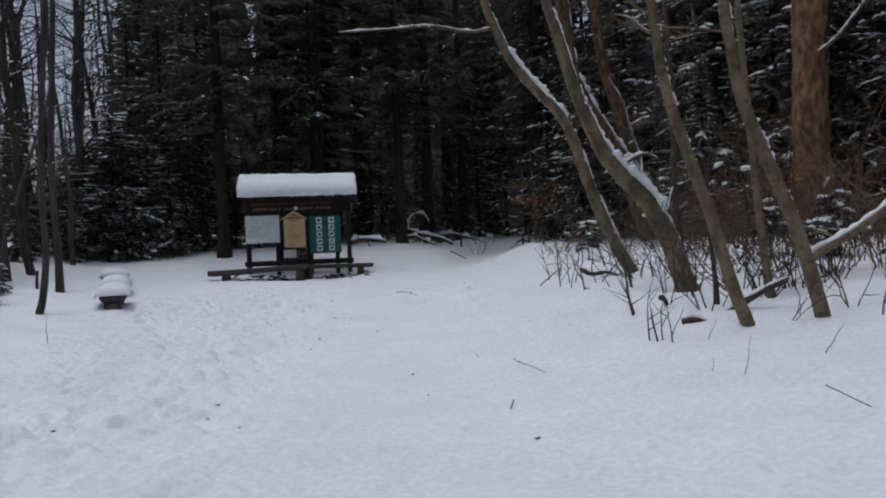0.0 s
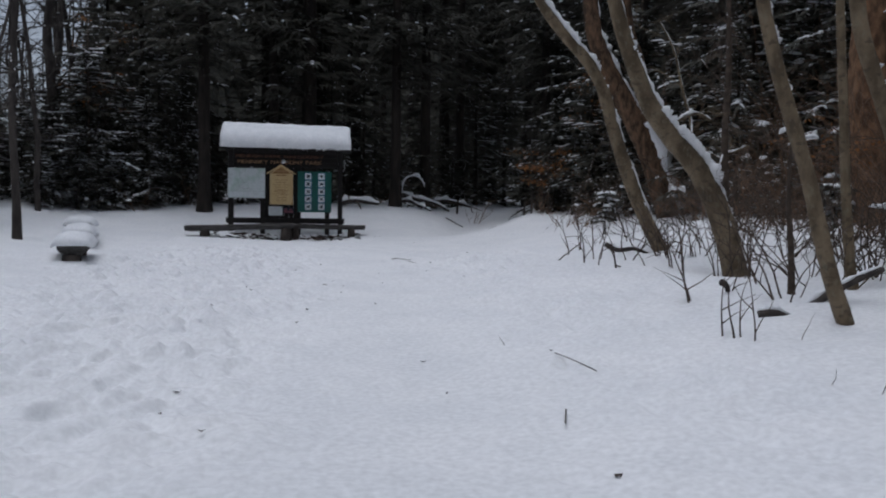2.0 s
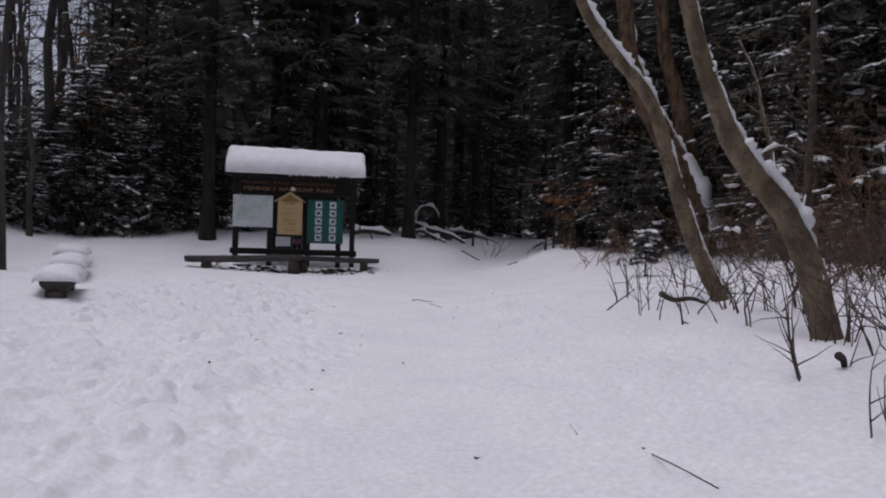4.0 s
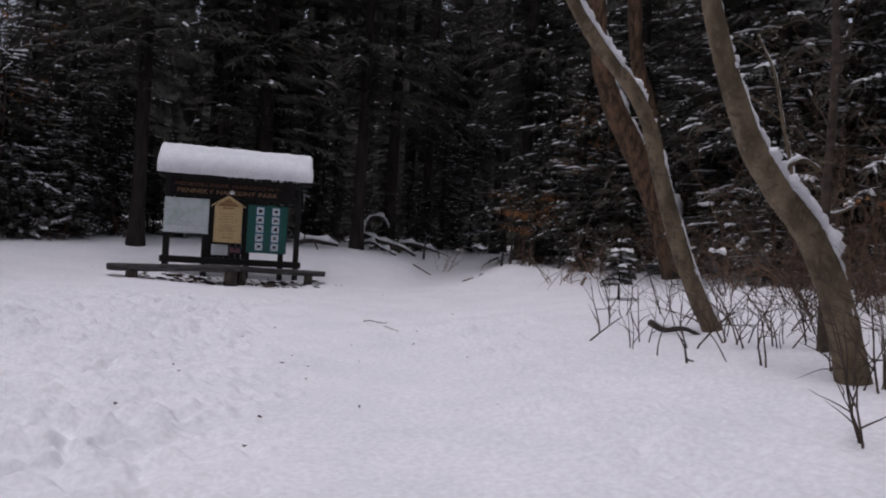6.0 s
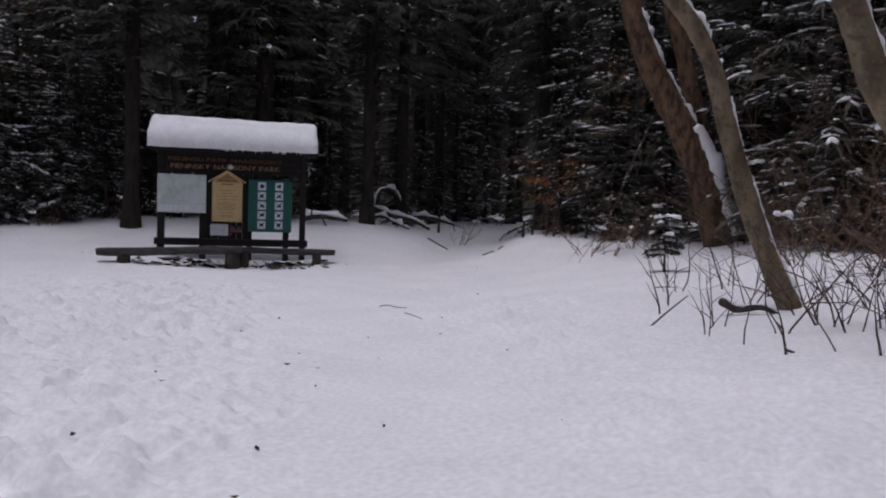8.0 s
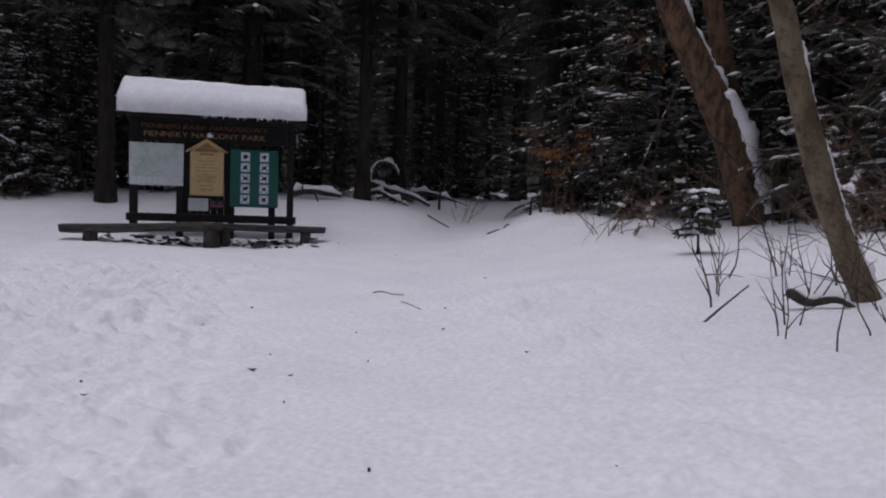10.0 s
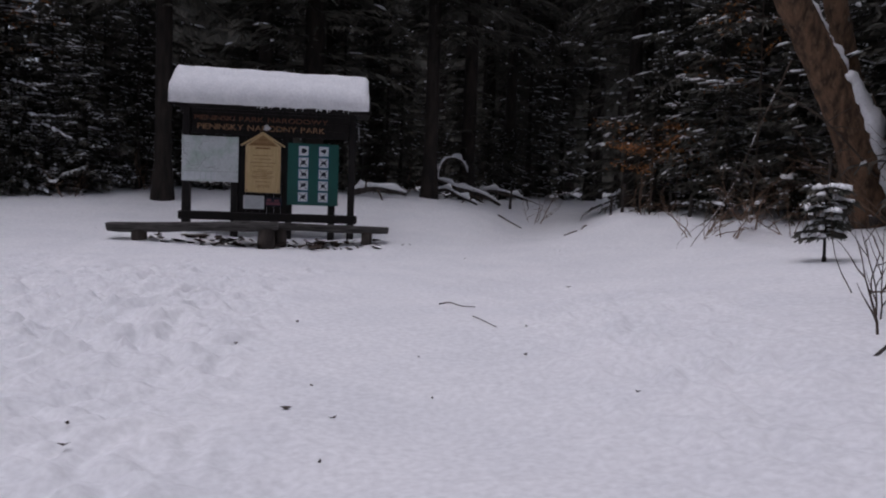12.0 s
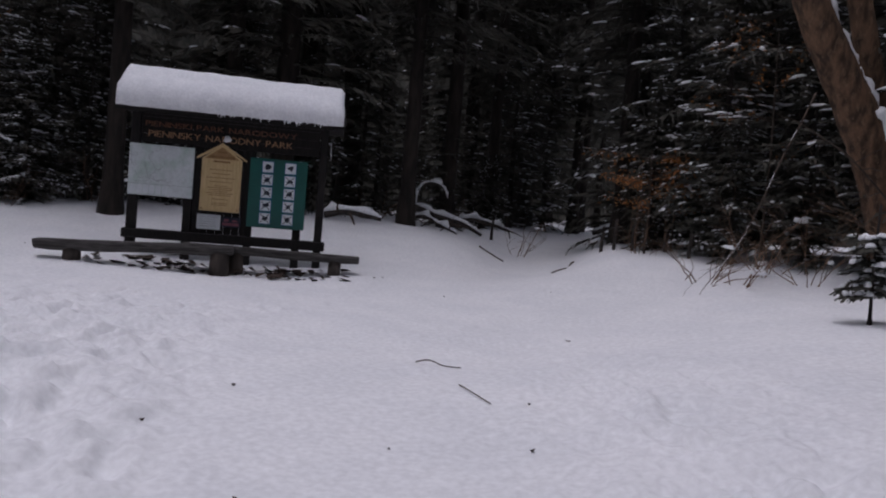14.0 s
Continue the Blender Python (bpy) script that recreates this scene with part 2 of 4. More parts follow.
# ---- ground ----
def ground():
    def axis(lo, hi, pitch, far):
        inner = np.arange(lo, hi + 1e-6, pitch)
        grow, d = [], pitch
        s = 0.0
        while s < far:
            d *= 1.17
            s += d
            grow.append(s)
        grow = np.array(grow)
        return np.concatenate([lo - grow[::-1], inner, hi + grow])
    xs, ys = axis(-4.0, 4.4, 0.034, 700), axis(-19.5, -4.0, 0.034, 700)
    X, Y = np.meshgrid(xs, ys)
    Z = terrain(X, Y)
    near = step(60, 20, np.abs(X)) * step(70, 30, np.abs(Y))
    Z += near * 0.010 * (value_noise(X / 0.17, Y / 0.17, 3) - 0.5)
    # trampled strips: one along the log seats, one beside the bank
    left = np.exp(-((X + 1.45) / 1.8) ** 6) * step(-24, -19, Y) * step(-2, -5, Y)
    right = np.exp(-((X - 3.2) / 1.0) ** 2) * step(-24, -19, Y) * step(-3, -8, Y)
    mask = np.clip(left + 0.55 * right, 0, 1) * (0.8 + 0.45 * step(-15, -11, Y))
    wx, wy = X + 0.2 * value_noise(X / 0.4, Y / 0.4, 21), Y + 0.2 * value_noise(X / 0.4, Y / 0.4, 22)
    rough = value_noise((0.8 * wx + 0.6 * wy) / 0.19, (0.8 * wy - 0.6 * wx) / 0.16, 4) + 0.6 * value_noise((0.5 * wx - 0.87 * wy) / 0.10, (0.5 * wy + 0.87 * wx) / 0.11, 5)
    rough = rough + 0.5 * np.abs(value_noise((wx + 0.3 * wy) / 0.45, (wy - 0.3 * wx) / 0.5, 6) - 0.5)
    mask = mask * (0.75 + 0.45 * step(0.35, 0.7, value_noise(X / 1.1, Y / 1.3, 12)))
    clods = step(0.46, 0.60, value_noise(wx / 0.17, wy / 0.2, 31)) + 0.7 * step(0.5, 0.6, value_noise(wx / 0.10, wy / 0.11, 32))
    Z += mask * 0.034 * (clods - 0.8)
    Z += mask * 0.062 * (rough - 0.95) + mask * 0.05 * (value_noise(X / 0.13, Y / 0.16, 8) ** 2 - 0.3)
    # footprints
    rng = random.Random(4)
    prints = []
    for i in range(100):
        y = -20 + i * 0.17
        prints.append((-1.3 + rng.gauss(0, 0.8), y, rng.gauss(0, 25), rng.uniform(0.025, 0.06)))
    for i in range(34):
        y = -20 + i * 0.33
        prints.append((2.75 + (0.17 if i % 2 else -0.17) + rng.gauss(0, 0.12), y, rng.gauss(0, 12), rng.uniform(0.012, 0.03)))
    for i in range(30):
        y = -18 + i * 0.55
        prints.append((0.9 + rng.gauss(0, 0.9), y, rng.gauss(0, 20), rng.uniform(0.008, 0.016)))
    for px, py, turn, deep in prints:
        i0, i1 = np.searchsorted(xs, (px - 0.6, px + 0.6))
        j0, j1 = np.searchsorted(ys, (py - 0.6, py + 0.6))
        if i1 <= i0 or j1 <= j0:
            continue
        c, s = math.cos(radians(turn)), math.sin(radians(turn))
        dx, dy = X[j0:j1, i0:i1] - px, Y[j0:j1, i0:i1] - py
        q = ((dx * c + dy * s) / 0.075) ** 2 + ((-dx * s + dy * c) / 0.16) ** 2
        Z[j0:j1, i0:i1] += -deep * np.exp(-q ** 1.5) + 0.4 * deep * np.exp(-(np.sqrt(q) - 1.5) ** 2 * 4)
    # drifts and hollows round the trunks and seats
    for hx, hy, r, d in ((5.75, -9.0, 0.45, 0.08), (5.62, -11.75, 0.65, 0.17), (4.55, -15.05, 0.3, 0.05), (-3.3, -6.9, 0.8, -0.07), (0, -0.8, 1.2, 0.05)):
        Z -= d * np.exp(-((X - hx) ** 2 + (Y - hy) ** 2) / r ** 2)
    nx, ny = len(xs), len(ys)
    me = bpy.data.meshes.new("ground")
    idx = np.arange(nx * ny).reshape(ny, nx)
    quads = np.stack([idx[:-1, :-1], idx[:-1, 1:], idx[1:, 1:], idx[1:, :-1]], -1).reshape(-1, 4)
    me.vertices.add(nx * ny)
    me.vertices.foreach_set("co", np.stack([X, Y, Z], -1).ravel())
    me.loops.add(quads.size)
    me.loops.foreach_set("vertex_index", quads.ravel())
    me.polygons.add(len(quads))
    me.polygons.foreach_set("loop_start", np.arange(0, quads.size, 4))
    me.polygons.foreach_set("use_smooth", np.ones(len(quads), bool))
    me.update(calc_edges=True)
    me.materials.append(M_SNOW)
    tagged(new("ground", me), "trampled white snow covering the forest clearing", "ground", kind="structure")


ground()


# ---- information shelter ----
def lettering(text, width, height, depth, mat, parent, at):
    """Each character a mesh of its own on the board that carries the line."""
    glyphs, pen = [], 0.0
    for ch in text:
        if ch == " ":
            pen += 0.34
            continue
        cu = bpy.data.curves.new("letter", "FONT")
        cu.body = ch
        cu.extrude = depth
        ob = new("letter_source", cu)
        me = bpy.data.meshes.new_from_object(ob.evaluated_get(bpy.context.evaluated_depsgraph_get()))
        bpy.data.objects.remove(ob)
        co = np.array([v.co[:] for v in me.vertices])
        lo, hi = co.min(0), co.max(0)
        glyphs.append((me, lo, hi, pen))
        pen += hi[0] - lo[0] + 0.085
    k = width / (pen - 0.085)
    for me, lo, hi, x0 in glyphs:
        for v in me.vertices:
            v.co = (at[0] + (x0 + v.co.x - lo[0]) * k, at[1] - v.co.z, at[2] + (v.co.y - lo[1]) / (hi[1] - lo[1]) * height)
        me.materials.clear()
        me.materials.append(mat)
        new("letter", me).parent = parent


def snow_slab(mesh, x0, x1, profile, thick, nx, seed, droop=0.05, dome=False, lean=0.0):
    """Snow lying on a roof: a rounded slab that follows a profile of (y, z)."""
    n = len(profile)
    rows = []
    for i in range(nx + 1):
        u = i / nx
        end = min(1.0, (min(u, 1 - u) * 30 + 0.66)) ** 0.5
        x = x0 + (x1 - x0) * u
        up, dn = [], []
        for j, (y, z) in enumerate(profile):
            e = min(1.0, min(j, n - 1 - j) * 0.7 + 0.55) ** 0.7
            if dome:
                e = math.sin(math.pi * (j + 0.6) / (n + 0.2)) ** 0.6 * (0.55 + 0.45 * math.sin(math.pi * u) ** 0.5)
            w = 0.03 * (noise.noise((x * 1.1, y * 1.4, seed)) + 0.6 * noise.noise((x * 4, y * 4, seed + 3)))
            edge = droop * (noise.noise((x * 3, 0, seed + 9)) - 0.3) if j in (0, n - 1) else 0
            xx = x + 0.03 * noise.noise((y * 3, seed, i)) if i in (0, nx) else x
            up.append((xx, y + (edge if j == 0 else 0), z + thick * (1 - lean * u) * end * e + w * end))
            dn.append((xx, y + (edge if j == 0 else 0), z + 0.012 + min(0, edge) * 0.5))
        rows.append(up + dn[::-1])
    m = 2 * n
    fs = []
    for i in range(nx):
        for k in range(m):
            k2 = (k + 1) % m
            fs.append((i * m + k, (i + 1) * m + k, (i + 1) * m + k2, i * m + k2))
    fs.append(tuple(range(m)))
    fs.append(tuple(nx * m + k for k in range(m - 1, -1, -1)))
    mesh.add([p for r in rows for p in r], fs)


def shelter():
    z0 = ground_z(0, 0)
    e = thing("information_board", (0, 0, 0), "dark-stained wooden information board under a snow-laden gable roof", "notice board")
    for x0, x1 in ((-1.72, -1.59), (1.03, 1.15)):
        part("post", plank(Mesh(), x0, x1, -0.07, 0.08, z0 - 0.25, 2.5, 0.012), M_STAIN, e, smooth=False)
        part("brace", plank(Mesh(), x0 + 0.02, x1 - 0.02, 0.08, 0.42, 2.36, 2.44, 0.01), M_STAIN, e, smooth=False)
    part("post", plank(Mesh(), -0.925, -0.80, -0.05, 0.06, z0 - 0.1, 2.0, 0.01), M_STAIN, e, smooth=False)
    part("post", plank(Mesh(), 0.70, 0.82, -0.05, 0.06, z0 - 0.1, 0.9, 0.01), M_STAIN, e, smooth=False)
    part("post", plank(Mesh(), -0.02, 0.09, -0.05, 0.06, z0 - 0.1, 2.0, 0.01), M_STAIN, e, smooth=False)
    part("sill_beam", plank(Mesh(), -1.77, 1.2, -0.10, 0.10, 0.55, 0.69, 0.014), M_STAIN, e, smooth=False)
    # boarded back behind the sheets
    for i in range(7):
        x = -0.80 + i * 0.118
        part("board", plank(Mesh(), x, x + 0.114, -0.005, 0.025, 0.69, 2.0, 0.004), M_STAIN, e, smooth=False)
    title = []
    for i in range(4):
        z = 1.98 + i * 0.125
        title.append(part("title_board", plank(Mesh(), -1.58, 1.02, -0.035, 0.0, z, z + 0.121, 0.005), M_STAIN, e, smooth=False))
    tagged(title[2], "dark board with worn red letters PIENINSKI PARK NARODOWY")
    tagged(title[1], "dark board with tan letters PIENINSKY NARODNY PARK")
    part("tie_beam", plank(Mesh(), -1.80, 1.24, -0.10, -0.04, 2.40, 2.5, 0.01), M_STAIN, e, smooth=False)
    lettering("PIENINSKI PARK NARODOWY", 2.2, 0.075, 0.006, M_LETTER_DIM, title[2], (-1.53, -0.045, 2.215))
    lettering("PIENINSKY NARODNY PARK", 2.1, 0.09, 0.006, M_LETTER, title[1], (-1.48, -0.045, 2.065))
    dab = Mesh()
    dab.lump((-0.34, -0.06, 2.10), (1, 0, 0.2), 0.13, 0.06, 0.08)
    part("snow_dab", dab, M_SNOW_LOAD, e, "dab of snow stuck on the lettering")
    # roof
    for s, (ya, yb) in enumerate(((-0.42, 0.08), (0.58, 0.08))):
        m = Mesh()
        xa, xb = -1.86, 1.38
        m.add([(xa, ya, 2.43), (xb, ya, 2.43), (xb, yb, 2.76), (xa, yb, 2.76), (xa, ya, 2.39), (xb, ya, 2.39), (xb, yb, 2.72), (xa, yb, 2.72)],
              [(0, 1, 2, 3), (7, 6, 5, 4), (0, 4, 5, 1), (1, 5, 6, 2), (3, 2, 6, 7), (0, 3, 7, 4)])
        part("roof_slope", m, M_STAIN, e, smooth=False)
    m = Mesh()
    prof = [(-0.46, 2.43), (-0.41, 2.46), (-0.28, 2.53), (-0.10, 2.64), (0.08, 2.76), (0.28, 2.64), (0.45, 2.53), (0.62, 2.43)]
    snow_slab(m, -1.87, 1.34, prof, 0.35, 60, 2.0, lean=0.12)
    part("roof_snow", m, M_SNOW_LOAD, e, "thick rounded slab of roof snow")
    ice = Mesh()
    rng = random.Random(7)
    for i in range(34):
        x = rng.uniform(-0.5, 1.3)
        ice.tube([(x, -0.44, 2.44), (x, -0.44, 2.44 - rng.uniform(0.01, 0.06))], [rng.uniform(0.008, 0.02), 0.003], 5)
    for x in (1.19,):
        ice.tube([(x, -0.2, 2.2), (x + 0.01, -0.2, 1.95)], [0.01, 0.004], 4)
    tagged(part("icicle_fringe", ice, M_SNOW_LOAD, e, "short icicles along the eave"), kind="stuff")
    # map sheet
    mp = part("map_sheet", plank(Mesh(), -1.72, -0.80, -0.085, -0.055, 1.19, 1.945, 0.004), M_MAP, e, "pale printed trail map on a panel", smooth=False)
    for i in range(6):
        x = -1.68 + i * 0.09
        part("legend_box", plank(Mesh(), x, x + 0.075, -0.0885, -0.086, 1.22, 1.34, 0.0008), M_WHITE, mp, smooth=False)
    part("legend_rule", plank(Mesh(), -1.70, -0.82, -0.0885, -0.086, 1.355, 1.361, 0.0008), M_MAP_GREY, mp, smooth=False)
    rng = random.Random(3)
    for k in range(6):
        m = Mesh()
        x, y, a = rng.uniform(-1.66, -1.0), rng.uniform(1.45, 1.88), rng.uniform(-1.5, 1.5)
        pts = []
        for i in range(22):
            pts.append((x, -0.087, y))
            a += rng.gauss(0, 0.55)
            x, y = min(-0.84, max(-1.69, x + 0.03 * math.cos(a))), min(1.92, max(1.39, y + 0.03 * math.sin(a)))
        m.tube(pts, [0.003] * 22, 4)
        part("map_line", m, M_MAP_GREY, mp)
    # house-shaped pine notice
    pn = Mesh()
    prof = [(-0.685, 1.035), (-0.105, 1.03), (-0.105, 1.82), (-0.40, 2.03), (-0.685, 1.82)]
    pn.add([(x, -0.085, z) for x, z in prof] + [(x, -0.05, z) for x, z in prof],
           [(4, 3, 2, 1, 0), (5, 6, 7, 8, 9)] + [(i, (i + 1) % 5, (i + 1) % 5 + 5, i + 5) for i in range(5)])
    pine = part("pine_notice", pn, M_PINE, e, "yellow pine notice cut like a gabled house", smooth=False)
    for sx in (-1, 1):
        m = Mesh()
        xa, xb = -0.40, -0.40 + sx * 0.36
        m.add([(xa, -0.11, 2.055), (xb, -0.11, 1.83), (xb, -0.11, 1.80), (xa, -0.11, 2.015), (xa, -0.045, 2.055), (xb, -0.045, 1.83), (xb, -0.045, 1.80), (xa, -0.045, 2.015)],
              [(0, 1, 2, 3), (7, 6, 5, 4), (0, 4, 5, 1), (2, 6, 7, 3), (1, 5, 6, 2), (0, 3, 7, 4)])
        part("gable_strip", m, M_PINE, pine, smooth=False)
    # added plate: brown gable tone with the eave's shade put into its colour
    gable = Mesh()
    tri = [(-0.655, 1.815), (-0.145, 1.815), (-0.40, 1.995)]
    gable.add([(x, -0.0865, z) for x, z in tri] + [(x, -0.084, z) for x, z in tri], [(2, 1, 0), (3, 4, 5), (0, 1, 4, 3), (1, 2, 5, 4), (2, 0, 3, 5)])
    part("gable_plate", gable, M_PINE_BROWN_SHADED, pine, "brown gable of the notice, darkened in colour for the shade under its eave", smooth=False)
    rng = random.Random(5)
    z = 1.93
    for k, (w, h) in enumerate(((0.14, 0.024), (0.38, 0.03), (0.24, 0.026))):
        part("text_line", plank(Mesh(), -0.40 - w / 2, -0.40 + w / 2, -0.0895, -0.0855, z - h, z, 0.0005), M_PINE_DARK, pine, smooth=False)
        z -= 0.07
    z = 1.66
    while z > 1.12:
        w = rng.uniform(0.18, 0.42)
        part("text_line", plank(Mesh(), -0.40 - w / 2, -0.40 + w / 2, -0.0872, -0.0855, z - 0.009, z, 0.0005), M_PINE_DARK, pine, smooth=False)
        z -= rng.choice((0.028, 0.028, 0.06))
    for x in (-0.655, -0.135):
        part("fixing_bolt", plank(Mesh(), x - 0.012, x + 0.012, -0.092, -0.086, 1.055, 1.08, 0.003), M_PINE_DARK, pine, smooth=False)
    # small sheets
    wt = part("paper_sheet", plank(Mesh(), -0.715, -0.37, -0.03, -0.02, 0.755, 0.98, 0.001), M_WHITE, e, "small white printed sheet", smooth=False)
    for i in range(5):
        part("text_line", plank(Mesh(), -0.68, -0.42 - 0.03 * (i % 2), -0.032, -0.0305, 0.80 + i * 0.034, 0.807 + i * 0.034, 0.0004), M_MAP_GREY, wt, smooth=False)
    rt = part("warning_sheet", plank(Mesh(), -0.36, -0.075, -0.03, -0.02, 0.81, 0.96, 0.001), M_BLACK, e, "small dark sheet with red print", smooth=False)
    for x0, x1, za, zb in ((-0.34, -0.10, 0.83, 0.875), (-0.32, -0.25, 0.89, 0.93), (-0.2, -0.12, 0.89, 0.92)):
        part("red_patch", plank(Mesh(), x0, x1, -0.032, -0.0305, za, zb, 0.0005), M_RED, rt, smooth=False)
    # green rules panel with ten pictograms
    gp = part("rules_panel", plank(Mesh(), 0.015, 0.868, -0.095, -0.065, 0.845, 1.888, 0.006), M_GREEN, e, "green enamel panel with ten white pictograms", smooth=False)
    for c in range(2):
        for r in range(5):
            cx, cz = 0.278 + c * 0.336, 1.763 - r * 0.194
            tile = part("pictogram", plank(Mesh(), cx - 0.086, cx + 0.086, -0.0985, -0.0955, cz - 0.086, cz + 0.086, 0.001), M_WHITE, gp, smooth=False)
            m = Mesh()
            y0, y1 = -0.1005, -0.099
            k = c * 5 + r
            rg = random.Random(k + 20)
            n = 9
            ring = []
            for i in range(n):
                a = 2 * math.pi * i / n
                q = rg.uniform(0.5, 1.15)
                ring.append((cx + 0.052 * q * math.cos(a), cz + 0.042 * q * math.sin(a)))
            m.add([(x, y1, z) for x, z in ring] + [(x, y0, z) for x, z in ring], [tuple(range(n, 2 * n))] + [(i, (i + 1) % n, n + (i + 1) % n, n + i) for i in range(n)])
            part("symbol", m, M_BLACK, tile, smooth=False)
            if k not in (0, 5):
                m = Mesh()
                for sg in (-1, 1):
                    d, w = 0.066, 0.008
                    m.add([(cx - d, y0 - 0.001, cz - sg * (d - w)), (cx - d + w, y0 - 0.001, cz - sg * d), (cx + d, y0 - 0.001, cz + sg * (d - w)), (cx + d - w, y0 - 0.001, cz + sg * d)], [(0, 1, 2, 3)])
                part("strike_bar", m, M_BLACK, tile, smooth=False)
            m = Mesh()
            for x0, x1, za, zb in ((-.086, .086, .078, .086), (-.086, .086, -.086, -.078), (-.086, -.078, -.078, .078), (.078, .086, -.078, .078)):
                m.box(cx + x0, cx + x1, -0.1000, -0.0988, cz + za, cz + zb)
            part("border", m, M_BLUE, tile, smooth=False)


shelter()


# ---- half-log benches ----
def half_log(length, width, thick, seed, n=14):
    """Flat on top, round below, a little crooked; along x from 0."""
    m = Mesh()
    prof = [(-0.5, 0.0), (0.5, 0.0), (0.48, -0.35), (0.33, -0.75), (0.1, -1.0), (-0.15, -1.0), (-0.36, -0.75), (-0.49, -0.3)]
    k = len(prof)
    vs = []
    for i in range(n + 1):
        u = i / n
        tip = 0.88 if i in (0, n) else 1.0
        dy = 0.03 * noise.noise((u * 2.5, seed, 0))
        s = 1 + 0.12 * noise.noise((u * 4, seed, 5))
        x = u * length
        for a, b in prof:
            vs.append((x, a * width * s + dy, b * thick * s * tip + 0.006 * noise.noise((u * 9, a * 3, seed))))
    fs = []
    for i in range(n):
        for j in range(k):
            j2 = (j + 1) % k
            fs.append((i * k + j, i * k + j2, (i + 1) * k + j2, (i + 1) * k + j))
    fs += [tuple(range(k - 1, -1, -1)), tuple(n * k + j for j in range(k))]
    m.add(vs, fs)
    return m


def bench(p0, p1, width, thick, legs, snow, label, group):
    p0, p1 = Vector(p0), Vector(p1)
    d = p1 - p0
    rz = math.degrees(math.atan2(d.y, d.x))
    e = thing("log_bench", p0, label, "bench", group, rz=rz)
    lean = math.asin(d.z / d.length)
    seat = part("seat", half_log(d.length, width, thick, p0.x), M_BENCH, e)
    seat.matrix_local = Matrix.Rotation(-lean, 4, "Y")
    for u, w in legs:
        q = p0 + d * u
        g = ground_z(q.x, q.y) - 0.18
        m = Mesh()
        top = d.z * u - thick * 0.75
        m.tube([(d.length * u, 0, g - p0.z), (d.length * u, 0, (g - p0.z + top) / 2), (d.length * u, 0, top)], [w * 0.52, w * 0.5, w * 0.48], 12, 0.12, random.Random(int(u * 100)))
        part("leg", m, M_LEG, e)
    if snow:
        m = Mesh()
        hw = width * 0.62
        prof = [(-hw, -0.03), (-hw * 0.8, 0.0), (-hw * 0.4, 0.0), (0, 0.0), (hw * 0.4, 0.0), (hw * 0.8, 0.0), (hw, -0.03)]
        snow_slab(m, -0.08, d.length + 0.08, prof, snow, 22, p0.y, dome=True)
        part("snow_cap", m, M_SNOW_LOAD, e, "puffy cap of fresh snow")
    return e


bench((-2.60, -1.09, 0.50), (-0.05, -0.98, 0.585), 0.30, 0.145, ((0.18, 0.24), (0.93, 0.27)), 0, "grey weathered half-log bench before the notice board", "benches before the board")
bench((-0.78, -0.72, 0.57), (1.71, -0.64, 0.535), 0.28, 0.12, ((0.86, 0.19), (0.3, 0.2)), 0, "grey weathered half-log bench before the notice board", "benches before the board")
for bx, by, zz in ((-3.34, -7.10, 0.30), (-3.98, -4.6, 0.38), (-4.55, -2.6, 0.52)):
    bench((bx, by, zz), (bx - 0.30, by + 1.4, zz + 0.05), 0.48, 0.19, ((0.06, 0.30), (0.85, 0.30)), 0.22, "dark half-log seat buried under a thick snow cap", "log seats in the snow")


# ---- broadleaf trees with snow on the upper side of the trunk ----
def smooth_line(pts, n):
    """Catmull-Rom through the points, n pieces between each pair."""
    p = [Vector(q) for q in pts]
    p = [2 * p[0] - p[1]] + p + [2 * p[-1] - p[-2]]
    out = []
    for i in range(1, len(p) - 2):
        for k in range(n):
            t = k / n
            a, b, c, d = p[i - 1:i + 3]
            out.append(0.5 * ((2 * b) + (c - a) * t + (2 * a - 5 * b + 4 * c - d) * t * t + (3 * b - a - 3 * c + d) * t ** 3))
    out.append(p[-2])
    return out


